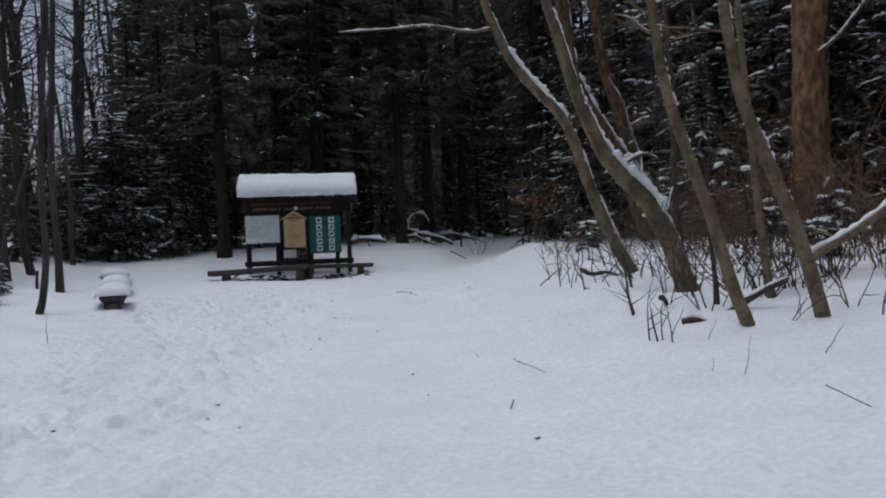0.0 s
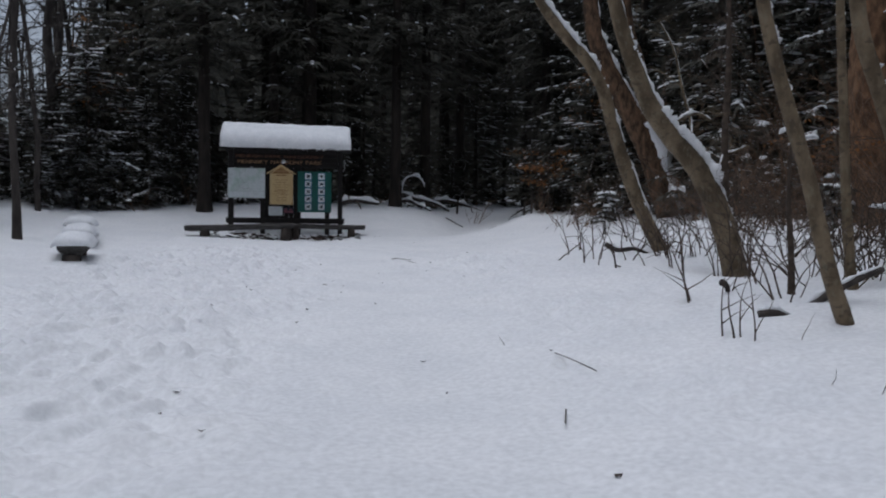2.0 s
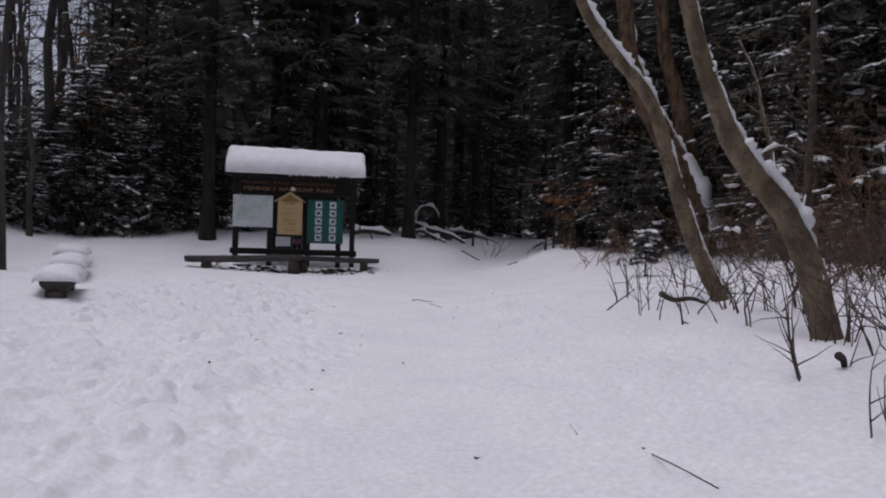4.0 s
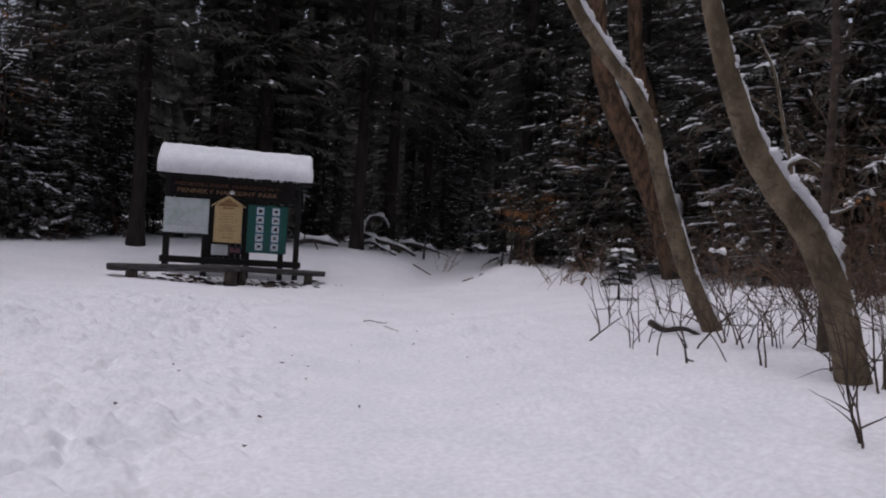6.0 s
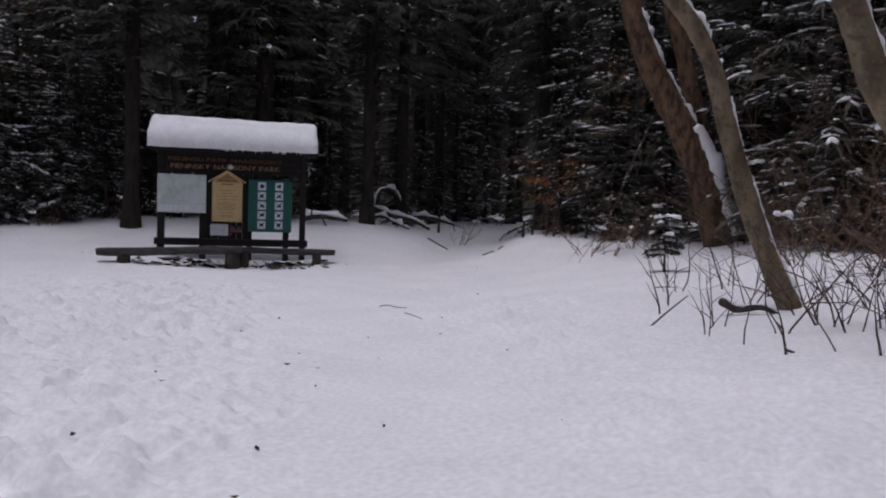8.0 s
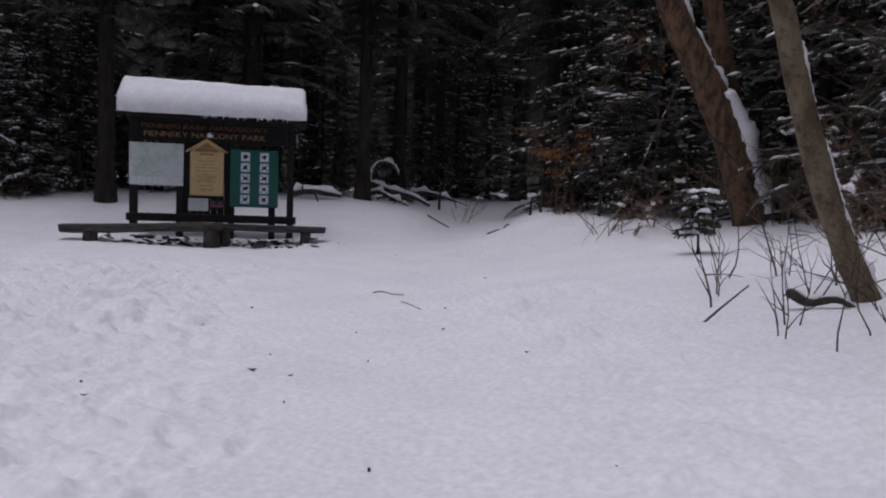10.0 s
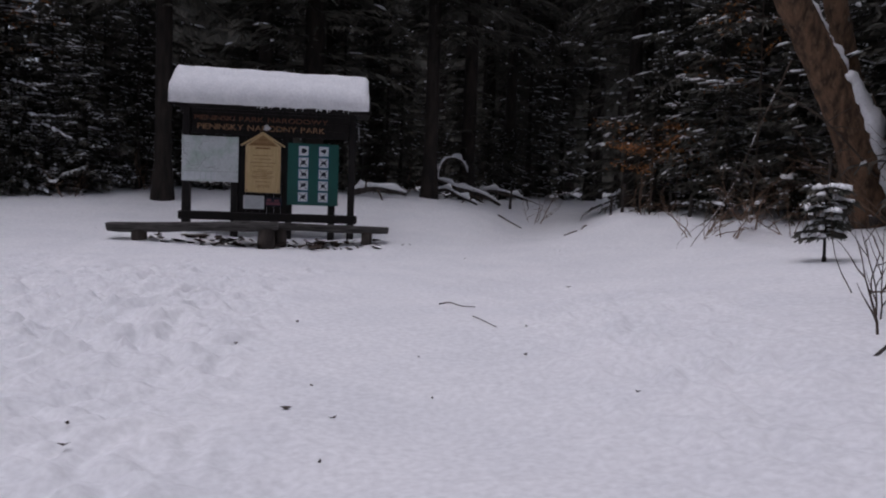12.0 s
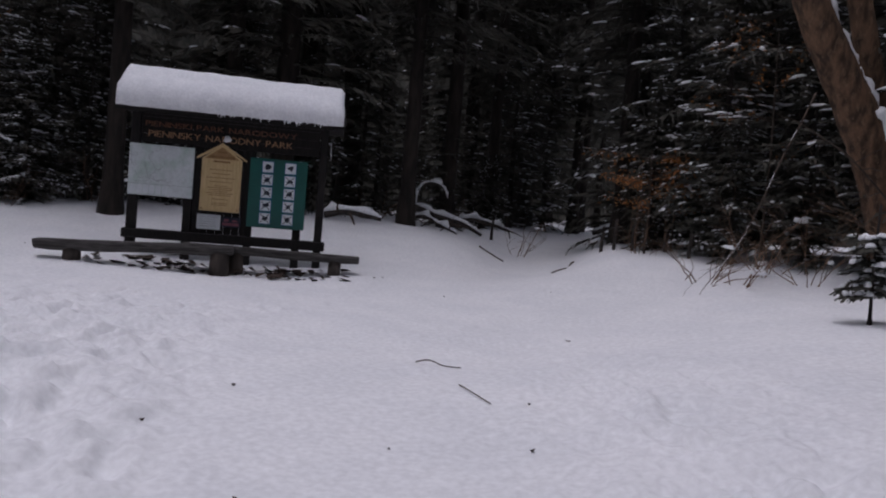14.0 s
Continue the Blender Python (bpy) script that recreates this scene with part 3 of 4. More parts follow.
def snow_ridge(mesh, line, radii, seed, cover, rng, side=None, thick=0.0):
    """Snow lodged along the upper side of a limb, broken where the noise says so."""
    run = []

    def flush():
        if len(run) > 2:
            rows = []
            for k, (p, d, r, h) in enumerate(run):
                up = side or Vector((0, 0, 1))
                up = (up - d * up.dot(d))
                if up.length < 0.05:
                    up = Vector((1, 0, 0))
                up.normalize()
                s = d.cross(up)
                taper = min(1.0, 0.25 + 0.5 * min(k, len(run) - 1 - k))
                row = []
                wide = 0.3 + 0.7 * abs(noise.noise((p.x * 5, p.y * 5, p.z * 5 + seed))) + 0.25 * rng.random() + (0.35 if thick > 0.065 else 0.0)
                shift = 0.3 * noise.noise((p.z * 4, seed, p.x * 4))
                for a in (-0.95 * wide + shift, -0.55 * wide + shift, shift, 0.55 * wide + shift, 0.95 * wide + shift):
                    rr = r * 0.985 + h * taper * wide * math.cos((a - shift) / wide * 1.5)
                    row.append(p + (up * math.cos(a) + s * math.sin(a)) * rr)
                for a in (0.6 * wide + shift, -0.6 * wide + shift):
                    row.append(p + (up * math.cos(a) + s * math.sin(a)) * r * 0.8)
                rows.append(row)
            n = 7
            fs = [(i * n + k, i * n + (k + 1) % n, (i + 1) * n + (k + 1) % n, (i + 1) * n + k) for i in range(len(rows) - 1) for k in range(n)]
            fs += [tuple(range(n - 1, -1, -1)), tuple((len(rows) - 1) * n + k for k in range(n))]
            mesh.add([q for r in rows for q in r], fs)
        run.clear()
    for i, p in enumerate(line):
        d = (line[min(i + 1, len(line) - 1)] - line[max(i - 1, 0)]).normalized()
        f = noise.noise((p.x * 2.1 + seed, p.y, p.z * 2.1)) * 0.5 + 0.5
        flat = math.sqrt(max(0.0, 1 - d.z * d.z))
        if f < cover * (0.55 + 0.9 * flat):
            run.append((p, d, radii[i], (0.25 + 0.85 * flat) * radii[i] * (0.45 + rng.random() * 0.55) + thick * rng.random() * (0.3 + flat)))
        else:
            flush()
    flush()


def limb(mesh, snow, start, direction, length, r, rng, depth, gravity=0.0, cover=0.35, bend=0.16, n=6, sides=0, fork=2):
    pts, rad = [Vector(start)], [r]
    d = Vector(direction).normalized()
    for i in range(n):
        d = (d + Vector((rng.gauss(0, bend), rng.gauss(0, bend), rng.gauss(0, bend * 0.8) + gravity))).normalized()
        pts.append(pts[-1] + d * length / n)
        rad.append(r * (1 - 0.8 * (i + 1) / n))
    mesh.tube(pts, rad, sides or (5 if r > 0.012 else 4))
    if snow is not None and r > 0.008:
        for i in range(n):
            dd = pts[i + 1] - pts[i]
            if abs(dd.normalized().z) < 0.75 and rng.random() < cover:
                snow.lump((pts[i] + pts[i + 1]) / 2 + Vector((0, 0, rad[i] * 0.8)), dd, dd.length * rng.uniform(0.4, 0.95), rad[i] * 1.5 + 0.008, rad[i] * 0.7 + 0.010, rng)
    if depth > 0:
        for i in range(2, n + 1):
            for _ in range(fork):
                if rng.random() < 0.6:
                    side = Vector((rng.gauss(0, 1), rng.gauss(0, 1), rng.gauss(0.2, 0.6)))
                    limb(mesh, snow, pts[i], d * 0.8 + side * 0.6, length * rng.uniform(0.3, 0.55), rad[i] * 0.65 + 0.002, rng, depth - 1, gravity, cover, bend, n, sides, fork)
    return pts


def broadleaf(line_pts, r0, r1, mat, label, seed, cover=0.5, limbs=10, limb_from=0.5, limb_len=1.6, burr=0.06, root=0.25, thick=0.0, drift=None, second=None, name="tree", arms=()):
    rng = random.Random(seed)
    base = Vector(line_pts[0])
    e = thing(name, base, label, "tree", "bare trees on the bank")
    line = [p - base for p in smooth_line(line_pts, 10)]
    n = len(line)
    radii = []
    for i, p in enumerate(line):
        u = i / (n - 1)
        flare = root * math.exp(-u * n / 4.0)
        radii.append((r0 + (r1 - r0) * u) * (1 + flare + 0.10 * noise.noise((u * 14, seed, 0))))
    m, snow = Mesh(), Mesh()
    m.tube(line, radii, 16, burr, rng)
    part("trunk", m, mat, e)
    snow_ridge(snow, line, radii, seed, cover, rng, None, thick)
    if drift:
        pick = [i for i in range(n) if drift[0] < line[i].z + base.z < drift[1]]
        side = Vector(drift[2]) if len(drift) > 2 else None
        snow_ridge(snow, [line[i] for i in pick], [radii[i] for i in pick], seed + 3, 2.0, rng, side, 0.07)
    for i in range(2, n - 2):
        d = (line[i + 1] - line[i - 1]).normalized()
        flat = math.sqrt(max(0.0, 1 - d.z * d.z))
        for _ in range(2):
            if rng.random() < cover * flat * 1.1:
                up = (Vector((0, 0, 1)) - d * d.z).normalized()
                a = rng.gauss(0, 0.5)
                out = up * math.cos(a) + d.cross(up) * math.sin(a)
                snow.lump(line[i] + out * radii[i] * 0.97, d + Vector((0, 0, rng.gauss(0, 0.2))), rng.uniform(0.03, 0.11), rng.uniform(0.02, 0.05), rng.uniform(0.015, 0.04), rng)
    if second:
        line2 = [Vector(p) - base for p in smooth_line(second[0], 6)]
        rad2 = [second[1] + (second[2] - second[1]) * i / (len(line2) - 1) for i in range(len(line2))]
        m2 = Mesh()
        m2.tube(line2, rad2, 14, burr, rng)
        part("trunk", m2, mat, e, "second stem of the forked trunk")
    for pts, ra, rb in arms:
        arm = [p - base for p in smooth_line(pts, 6)]
        ar = [ra + (rb - ra) * i / (len(arm) - 1) for i in range(len(arm))]
        mm = Mesh()
        mm.tube(arm, ar, 9, burr, rng)
        for i in range(len(arm) // 3, len(arm), 4):
            limb(mm, snow, arm[i], (rng.gauss(-0.4, 0.5), rng.gauss(0, 0.6), rng.gauss(0.3, 0.5)), rng.uniform(0.3, 0.8), ar[i] * 0.5, rng, 1, 0.0, 0.5)
        part("branch", mm, mat, e)
        snow_ridge(snow, arm, ar, seed + 31, 1.05, rng, None, 0.035)
    for k in range(limbs):
        i = int(n * (limb_from + (1 - limb_from) * rng.random() ** 0.8)) - 1
        a = rng.uniform(0, 2 * math.pi)
        mm = Mesh()
        limb(mm, snow, line[i], (math.cos(a), math.sin(a), rng.uniform(0.0, 0.9)), limb_len * rng.uniform(0.6, 1.2), min(0.05, radii[i] * 0.28), rng, 2, 0.02, 0.22)
        part("branch", mm, mat, e)
    if snow.v:
        tagged(part("snow", snow, M_SNOW_LOAD, e, "snow lodged on the upper side of the trunk"), kind="stuff")
    return e


Y = -9.05
broadleaf([(5.95, Y, 0.1), (5.81, Y, 0.42), (5.60, Y, 0.78), (5.35, Y, 1.3), (5.14, Y, 1.84), (4.98, Y, 2.3), (4.84, Y, 2.76), (4.66, Y, 3.1), (4.50, Y, 3.3), (4.17, Y, 3.63), (3.82, Y, 4.08), (3.57, Y, 4.6), (3.39, Y, 5.08), (3.0, Y, 6.4), (2.95, Y, 8.2)],
          0.118, 0.06, M_GREY_BARK, "leaning grey-barked tree with a kinked trunk and snow streaks", 11, 0.68, 6, 0.82, thick=0.04, drift=(3.4, 4.3),
          arms=(([(3.55, -9.05, 4.62), (3.1, -9.05, 4.56), (2.5, -9.05, 4.66), (1.9, -9.05, 4.62), (0.95, -9.05, 4.56)], 0.028, 0.010),))
Y = -11.7
broadleaf([(5.66, Y, -0.1), (5.56, Y, 0.3), (5.40, Y, 0.82), (5.23, Y, 1.2), (5.01, Y, 1.55), (4.70, Y, 1.87), (4.46, Y, 2.18), (4.31, Y, 2.47), (4.13, Y, 2.9), (3.98, Y, 3.35), (3.85, Y, 3.82), (3.71, Y, 4.28), (3.45, Y, 5.4), (3.3, Y, 7.5)],
          0.156, 0.05, M_GREY_BARK, "thick leaning trunk with rough olive bark and packed snow", 12, 0.66, 6, 0.8, thick=0.05, drift=(1.25, 2.15), root=0.15,
          arms=(([(4.70, -11.66, 2.02), (5.12, -11.45, 2.19), (5.35, -11.40, 2.12)], 0.025, 0.012), ([(5.0, -11.6, 1.6), (5.14, -11.30, 2.05), (5.00, -11.30, 2.54), (4.89, -11.30, 2.96), (4.69, -11.30, 3.31)], 0.022, 0.008), ([(5.3, -11.6, 1.05), (5.72, -11.00, 1.68), (5.88, -11.00, 1.77), (6.08, -11.00, 1.86)], 0.02, 0.012)))
Y = -14.87
broadleaf([(4.80, Y, -0.1), (4.72, Y, 0.15), (4.59, Y, 0.48), (4.46, Y, 0.91), (4.36, Y, 1.27), (4.23, Y, 1.63), (4.05, Y, 2.15), (3.93, Y, 2.6), (3.88, Y, 3.0), (3.84, Y, 3.4), (3.74, Y, 5), (3.75, Y, 7)],
          0.068, 0.04, M_GREY_BARK, "slender curved tree with smooth olive-grey bark", 13, 0.30, 5, 0.75, 1.2,
          arms=(([(3.87, -14.87, 2.97), (3.74, -14.87, 3.03), (3.63, -14.87, 3.12), (3.48, -14.87, 3.17)], 0.014, 0.006),))
Y = -13.6
broadleaf([(5.75, Y, 0.1), (5.68, Y, 0.5), (5.60, Y, 1.2), (5.54, Y, 2.0), (5.46, Y, 3.0), (5.4, Y, 4.2), (5.3, Y, 7)],
          0.052, 0.033, M_GREY_BARK, "thin straight grey sapling among the leaning trees", 14, 0.12, 5, 0.7, 1.0)
Y = -15.05
broadleaf([(5.46, Y, -0.1), (5.40, Y, 0.15), (5.30, Y, 0.55), (5.20, Y, 0.88), (5.09, Y, 1.21), (4.95, Y, 1.54), (4.79, Y, 1.92), (4.62, Y, 2.36), (4.54, Y, 2.82), (4.48, Y, 3.25), (4.4, Y, 5), (4.35, Y, 7)],
          0.074, 0.046, M_GREY_BARK, "curved dark-stemmed tree with a snow-laden side limb", 15, 0.45, 5, 0.75, 1.2,
          arms=(([(5.24, -15.05, 0.75), (5.38, -15.05, 0.84), (5.70, -15.05, 1.0), (6.08, -15.05, 1.24), (6.5, -15.0, 1.6), (6.8, -15.0, 2.1)], 0.05, 0.025),))
Y = -2.8
broadleaf([(8.98, Y, 0.4), (8.84, Y, 0.9), (8.64, Y, 1.5), (8.36, Y, 2.25), (7.97, Y, 3.0), (7.60, Y, 3.6), (7.24, Y, 4.2), (6.97, Y, 4.8), (6.82, Y, 5.3), (6.65, Y, 6.8), (6.5, Y, 9)],
          0.33, 0.15, M_BROWN_BARK, "massive leaning brown trunk forking above the snow", 16, 0.95, 6, 0.88, 1.6,
          root=0.6, thick=0.06, drift=(0.5, 3.0, (1.0, -0.55, 0.3)), second=([(8.55, -2.6, 1.9), (8.52, -2.55, 2.7), (8.38, -2.5, 3.4), (8.22, -2.5, 4.0), (8.02, -2.5, 4.7), (7.77, -2.5, 5.5), (7.5, -2.5, 8)], 0.2, 0.13))
broadleaf([(9.55, -8.8, 0.3), (9.45, -8.8, 1.0), (9.4, -8.8, 2.5), (9.42, -8.8, 4), (9.5, -8.8, 7), (9.5, -8.8, 11)],
          0.36, 0.26, M_FLAKY_BARK, "broad upright trunk with flaky reddish-brown bark", 17, 0.05, 6, 0.75, 1.6, 0.10,
          arms=(([(9.38, -9.15, 4.15), (9.70, -9.15, 4.37), (9.95, -9.15, 4.65), (10.17, -9.15, 4.89), (10.40, -9.15, 5.17)], 0.035, 0.022),))
broadleaf([(5.86, -10.95, 0.2), (5.84, -10.95, 0.9), (5.78, -10.95, 1.8), (5.80, -10.95, 3.0), (5.7, -10.95, 5.0)],
          0.062, 0.03, M_TWIG, "slim dark sapling trunk behind the leaning trees", 18, 0.1, 5, 0.5, 1.0)
broadleaf([(4.95, -13.8, 0.1), (4.93, -13.8, 0.6), (4.88, -13.8, 1.2), (4.90, -13.8, 1.9)],
          0.036, 0.010, M_TWIG, "short dark sapling stem among the leaning trees", 19, 0.1, 6, 0.4, 0.6)
# slim trunks at the other side of the clearing
for pts, r, s in (([(-4.35, -8.0, -0.15), (-4.2, -8.0, 0.4), (-4.12, -8.0, 1.2), (-4.15, -8.0, 2.4), (-4.05, -8.0, 4.0), (-3.95, -8.0, 5.5), (-3.9, -8.0, 8)], 0.064, 21),
                  ([(-5.24, -4.1, 0.1), (-5.25, -4.1, 1.2), (-5.3, -4.1, 3), (-5.2, -4.1, 5), (-5.0, -4.1, 9)], 0.085, 22),
                  ([(-7.2, -3.0, 0.1), (-7.2, -3.0, 2), (-7.3, -3.0, 5), (-7.3, -3.0, 9)], 0.14, 23)):
    broadleaf(pts, r, r * 0.6, M_DARK_BARK, "slim dark trunk beside the snowy clearing", s, 0.1, 8, 0.45, 1.5)


# ---- spruces ----
def spruce_meshes(height, spread, low, seed, snow_amount, whorl=0.42, girth=1.0):
    """Trunk, needle sprays and snow pads of one spruce, about its foot."""
    rng = random.Random(seed)
    trunk, crown, snow = Mesh(), Mesh(), Mesh()
    r0 = (height * 0.0125 + 0.004) * girth
    trunk.tube([(0, 0, -0.6), (0, 0, 0.05), (0, 0, 0.035 * height), (0.02, 0, height * 0.5), (0, 0, height)], [r0 * 1.7, r0 * 1.35, r0, r0 * 0.6, 0.012], 10, 0.05, rng)
    z = low
    while z < height - 0.3:
        u = z / height
        reach = spread * (1 - u) ** 0.75 + 0.15
        if z < low + 1.5:
            reach *= 0.55 + 0.45 * (z - low) / 1.5
        count = 5 if z < 9 else 4
        for k in range(count):
            a = rng.uniform(0, 2 * math.pi)
            ln = reach * rng.uniform(0.6, 1.1)
            out = Vector((math.cos(a), math.sin(a), 0))
            droop = rng.uniform(0.12, 0.5) * (1 - 0.6 * u)
            zb = z + whorl * rng.uniform(-0.6, 0.6)
            pts = []
            nseg = 7 if z < 9 else 5
            for i in range(nseg + 1):
                t = i / nseg
                pts.append(out * (ln * t) + Vector((0, 0, zb + ln * (0.12 * t - droop * t * t + 0.10 * max(0, t - 0.7)))))
            trunk.tube([pts[0], pts[nseg // 2], pts[-1]], [0.02, 0.012, 0.004], 3)
            side = Vector((-out.y, out.x, 0))
            for i in range(1, nseg + 1):
                t = i / nseg
                d0 = (pts[i] - pts[i - 1]).normalized()
                for sg in (-1, 1):
                    for _ in range(2 if i < nseg else 1):
                        tl = ln * rng.uniform(0.14, 0.30) * (1.15 - 0.6 * t) + 0.10
                        dd = (d0 * rng.uniform(0.5, 1.0) + side * sg * rng.uniform(0.3, 1.0) * (0.3 if i == nseg else 1)).normalized()
                        p = pts[i] - d0 * rng.random() * ln / nseg
                        q1 = p + dd * tl * 0.5 - Vector((0, 0, tl * 0.06))
                        q2 = p + dd * tl - Vector((0, 0, tl * rng.uniform(0.15, 0.5)))
                        w = rng.uniform(0.025, 0.055)
                        tilt = dd.cross(Vector((0, 0, 1))).normalized() * rng.uniform(0.5, 1) + Vector((0, 0, rng.uniform(-0.9, 0.9)))
                        tilt.normalize()
                        crown.add([p - tilt * w * 0.5, p + tilt * w * 0.5, q1 + tilt * w, q1 + dd * 0.03 - tilt * w, q2 + tilt * w * 0.25, q2 - tilt * w * 0.25,
                                   q1 + tilt * w * 0.4, q1 - tilt * w * 0.4],
                                  [(0, 1, 2, 3), (7, 6, 4, 5)])
                        patch = noise.noise((p.x * 0.9 + seed, p.y * 0.9, p.z * 1.3))
                        if rng.random() < snow_amount * (0.4 + t) * (1.0 if z < 8 else 0.35) * max(0.08, 0.75 + 2.2 * patch):
                            snow.lump((p + q1) / 2 + Vector((0, 0, 0.012)), q1 - p, tl * rng.uniform(0.5, 0.95), w * rng.uniform(1.2, 2.2), rng.uniform(0.02, 0.055), rng)
        z += whorl * rng.uniform(0.7, 1.3) * (1.0 if z < 9 else 1.8)
    return trunk.data("trunk", M_SPRUCE_BARK_SHADED), crown.data("crown", M_NEEDLE, False), snow.data("snow", M_SNOW_LOAD)


def spruce(name, meshes, at, turn, size, label, group):
    e = thing(name, at, label, "tree", group, rz=turn)
    e.scale = (size, size, size)
    for n, me in zip(("trunk", "crown", "snow"), meshes):
        o = new(n, me)
        o.parent = e
        if n != "trunk":
            tagged(o, kind="stuff")
    return e


TALL = [spruce_meshes(19, 2.7, 1.8, 31, 0.03), spruce_meshes(17, 2.5, 0.8, 32, 0.05), spruce_meshes(20, 2.6, 3.0, 33, 0.02)]
FROSTED = [spruce_meshes(4.6, 1.6, 0.12, 48, 0.42, 0.25), spruce_meshes(3.4, 1.4, 0.12, 49, 0.45, 0.22)]
LADEN = spruce_meshes(11, 2.6, 0.3, 50, 0.34, 0.32)
LOFTY = spruce_meshes(24, 3.2, 4.2, 43, 0.03, girth=0.62)
SNOWY = [spruce_meshes(12, 2.6, 0.35, 34, 0.19, 0.34), spruce_meshes(10, 2.3, 0.25, 35, 0.22, 0.32)]
DENSE = [spruce_meshes(7, 1.7, 0.12, 38, 0.05, 0.26), spruce_meshes(5, 1.5, 0.1, 39, 0.07, 0.24)]
YOUNG = [spruce_meshes(3.2, 1.2, 0.15, 36, 0.35, 0.2), spruce_meshes(2.0, 0.95, 0.2, 37, 0.3, 0.2)]

SAPLING = spruce_meshes(1.15, 0.44, 0.3, 47, 0.45, 0.11)
rng = random.Random(8)
spots = []


def clear(x, y, gap):
    return all((x - a) ** 2 + (y - b) ** 2 > gap * gap for a, b in spots)


def plant(kinds, name, x, y, label, group, size=1.0, gap=0.0):
    if gap and not clear(x, y, gap):
        return
    spots.append((x, y))
    return spruce(name, rng.choice(kinds), (x, y, ground_z(x, y)), rng.uniform(0, 360), size * rng.uniform(0.9, 1.12), label, group)


SP = "tall dark spruce with thin snow on drooping boughs"
SN = "low-branched spruce with snow pads on every bough"
DE = "dense dark spruce thicket tree branched to the ground"
YO = "young spruce bowed under fresh snow"
for x, y in ((-2.8, 3.4), (3.0, 5.2), (4.2, 7.0), (8.1, 5.4), (10.0, 9.0), (6.1, 10.8), (9.6, 13.4), (10.6, 15.6), (8.4, 15.0), (0.6, 6.6), (-0.9, 5.0)):
    plant([LOFTY], "spruce", x, y, "tall spruce with a bare lower trunk and dark crown", "spruces of the dark wood")
for x, y in ((-6.6, 9.6), (-7.0, 12.5), (-7.4, 15.5), (-8.2, 19.0), (-6.2, 16.5), (-8.0, 23.0), (8.3, 16.0), (8.9, 19.2), (9.7, 23.0), (7.2, 17.5), (8.1, 14.6), (10.2, 26.0), (10.8, 28.5), (11.3, 31.0), (8.7, 17.4), (5.8, 13.2), (0.2, 5.0), (1.7, 7.5), (-1.2, 6.4)):
    plant([TALL[0], TALL[2]], "spruce", x, y, SP, "spruces of the dark wood")
for x, y in ((-5.0, 5.5), (-6.4, 7.0), (-3.9, 6.6), (9.5, 0.6), (11.5, -1.5), (8.6, 5.8), (12.6, 1.8), (11.0, -5.0), (13.5, -4.5), (10.2, -1.6), (8.9, 2.6), (14.0, -8.5), (11.8, -10.0), (10.5, 3.6), (12.4, -13.0), (11.4, -12.6), (12.5, -6.8), (9.8, -3.2)):
    plant(SNOWY, "spruce", x, y, SN, "snowy spruces on the bank")
for x, y, k in ((-5.6, 3.6, 0.9), (-7.0, 2.4, 0.6), (-8.4, 3.8, 0.6), (-6.6, 5.0, 0.8), (-7.9, 1.2, 0.55), (-7.3, 4.0, 0.6)):
    plant(YOUNG, "young_spruce", x, y, YO, "young spruces at the edge", k)
for x, y, k in ((-5.75, -6.6, 0.42), (-6.5, -6.2, 0.6), (-5.35, -7.1, 0.3), (-6.1, -5.2, 0.45), (7.9, 3.2, 0.5), (4.9, 9.2, 0.4), (9.2, -6.8, 0.7)):
    plant([YOUNG[1]], "young_spruce", x, y, YO, "young spruces at the edge", k)
for x, y, k in ((-4.5, 3.8, 0.42), (-6.2, 3.0, 0.3), (-7.4, 3.2, 0.36), (-3.6, 4.6, 0.45), (-5.2, 4.0, 0.45), (-6.2, 4.2, 0.5), (-5.7, 3.2, 0.25)):
    plant([SNOWY[1]], "spruce", x, y, SN, "snowy spruces on the bank", k)
for x, y, k in ((-6.9, 3.1, 0.8), (-7.9, 3.6, 0.9), (-6.1, 3.6, 1.0), (-5.4, 4.1, 0.8), (-8.8, 3.0, 0.8), (-4.6, 4.3, 0.7), (-7.3, 4.6, 1.1)):
    plant(FROSTED, "young_spruce", x, y, "bushy spruce frosted all over with fresh snow", "young spruces at the edge", k)
for x, y in ((10.8, -6.6), (9.5, -5.0), (12.2, -8.6)):
    plant([LADEN], "spruce", x, y, "spruce with long boughs weighed down by snow", "snowy spruces on the bank")
for x, y, k in ((-2.3, 5.8, 0.6), (-1.7, 6.8, 0.7), (2.5, 8.4, 0.6), (3.3, 9.4, 0.7), (1.4, 9.2, 0.7), (4.6, 10.6, 0.7), (5.6, 9.6, 0.4)):
    plant(DENSE, "spruce", x, y, DE, "thicket spruces under the wood", k)
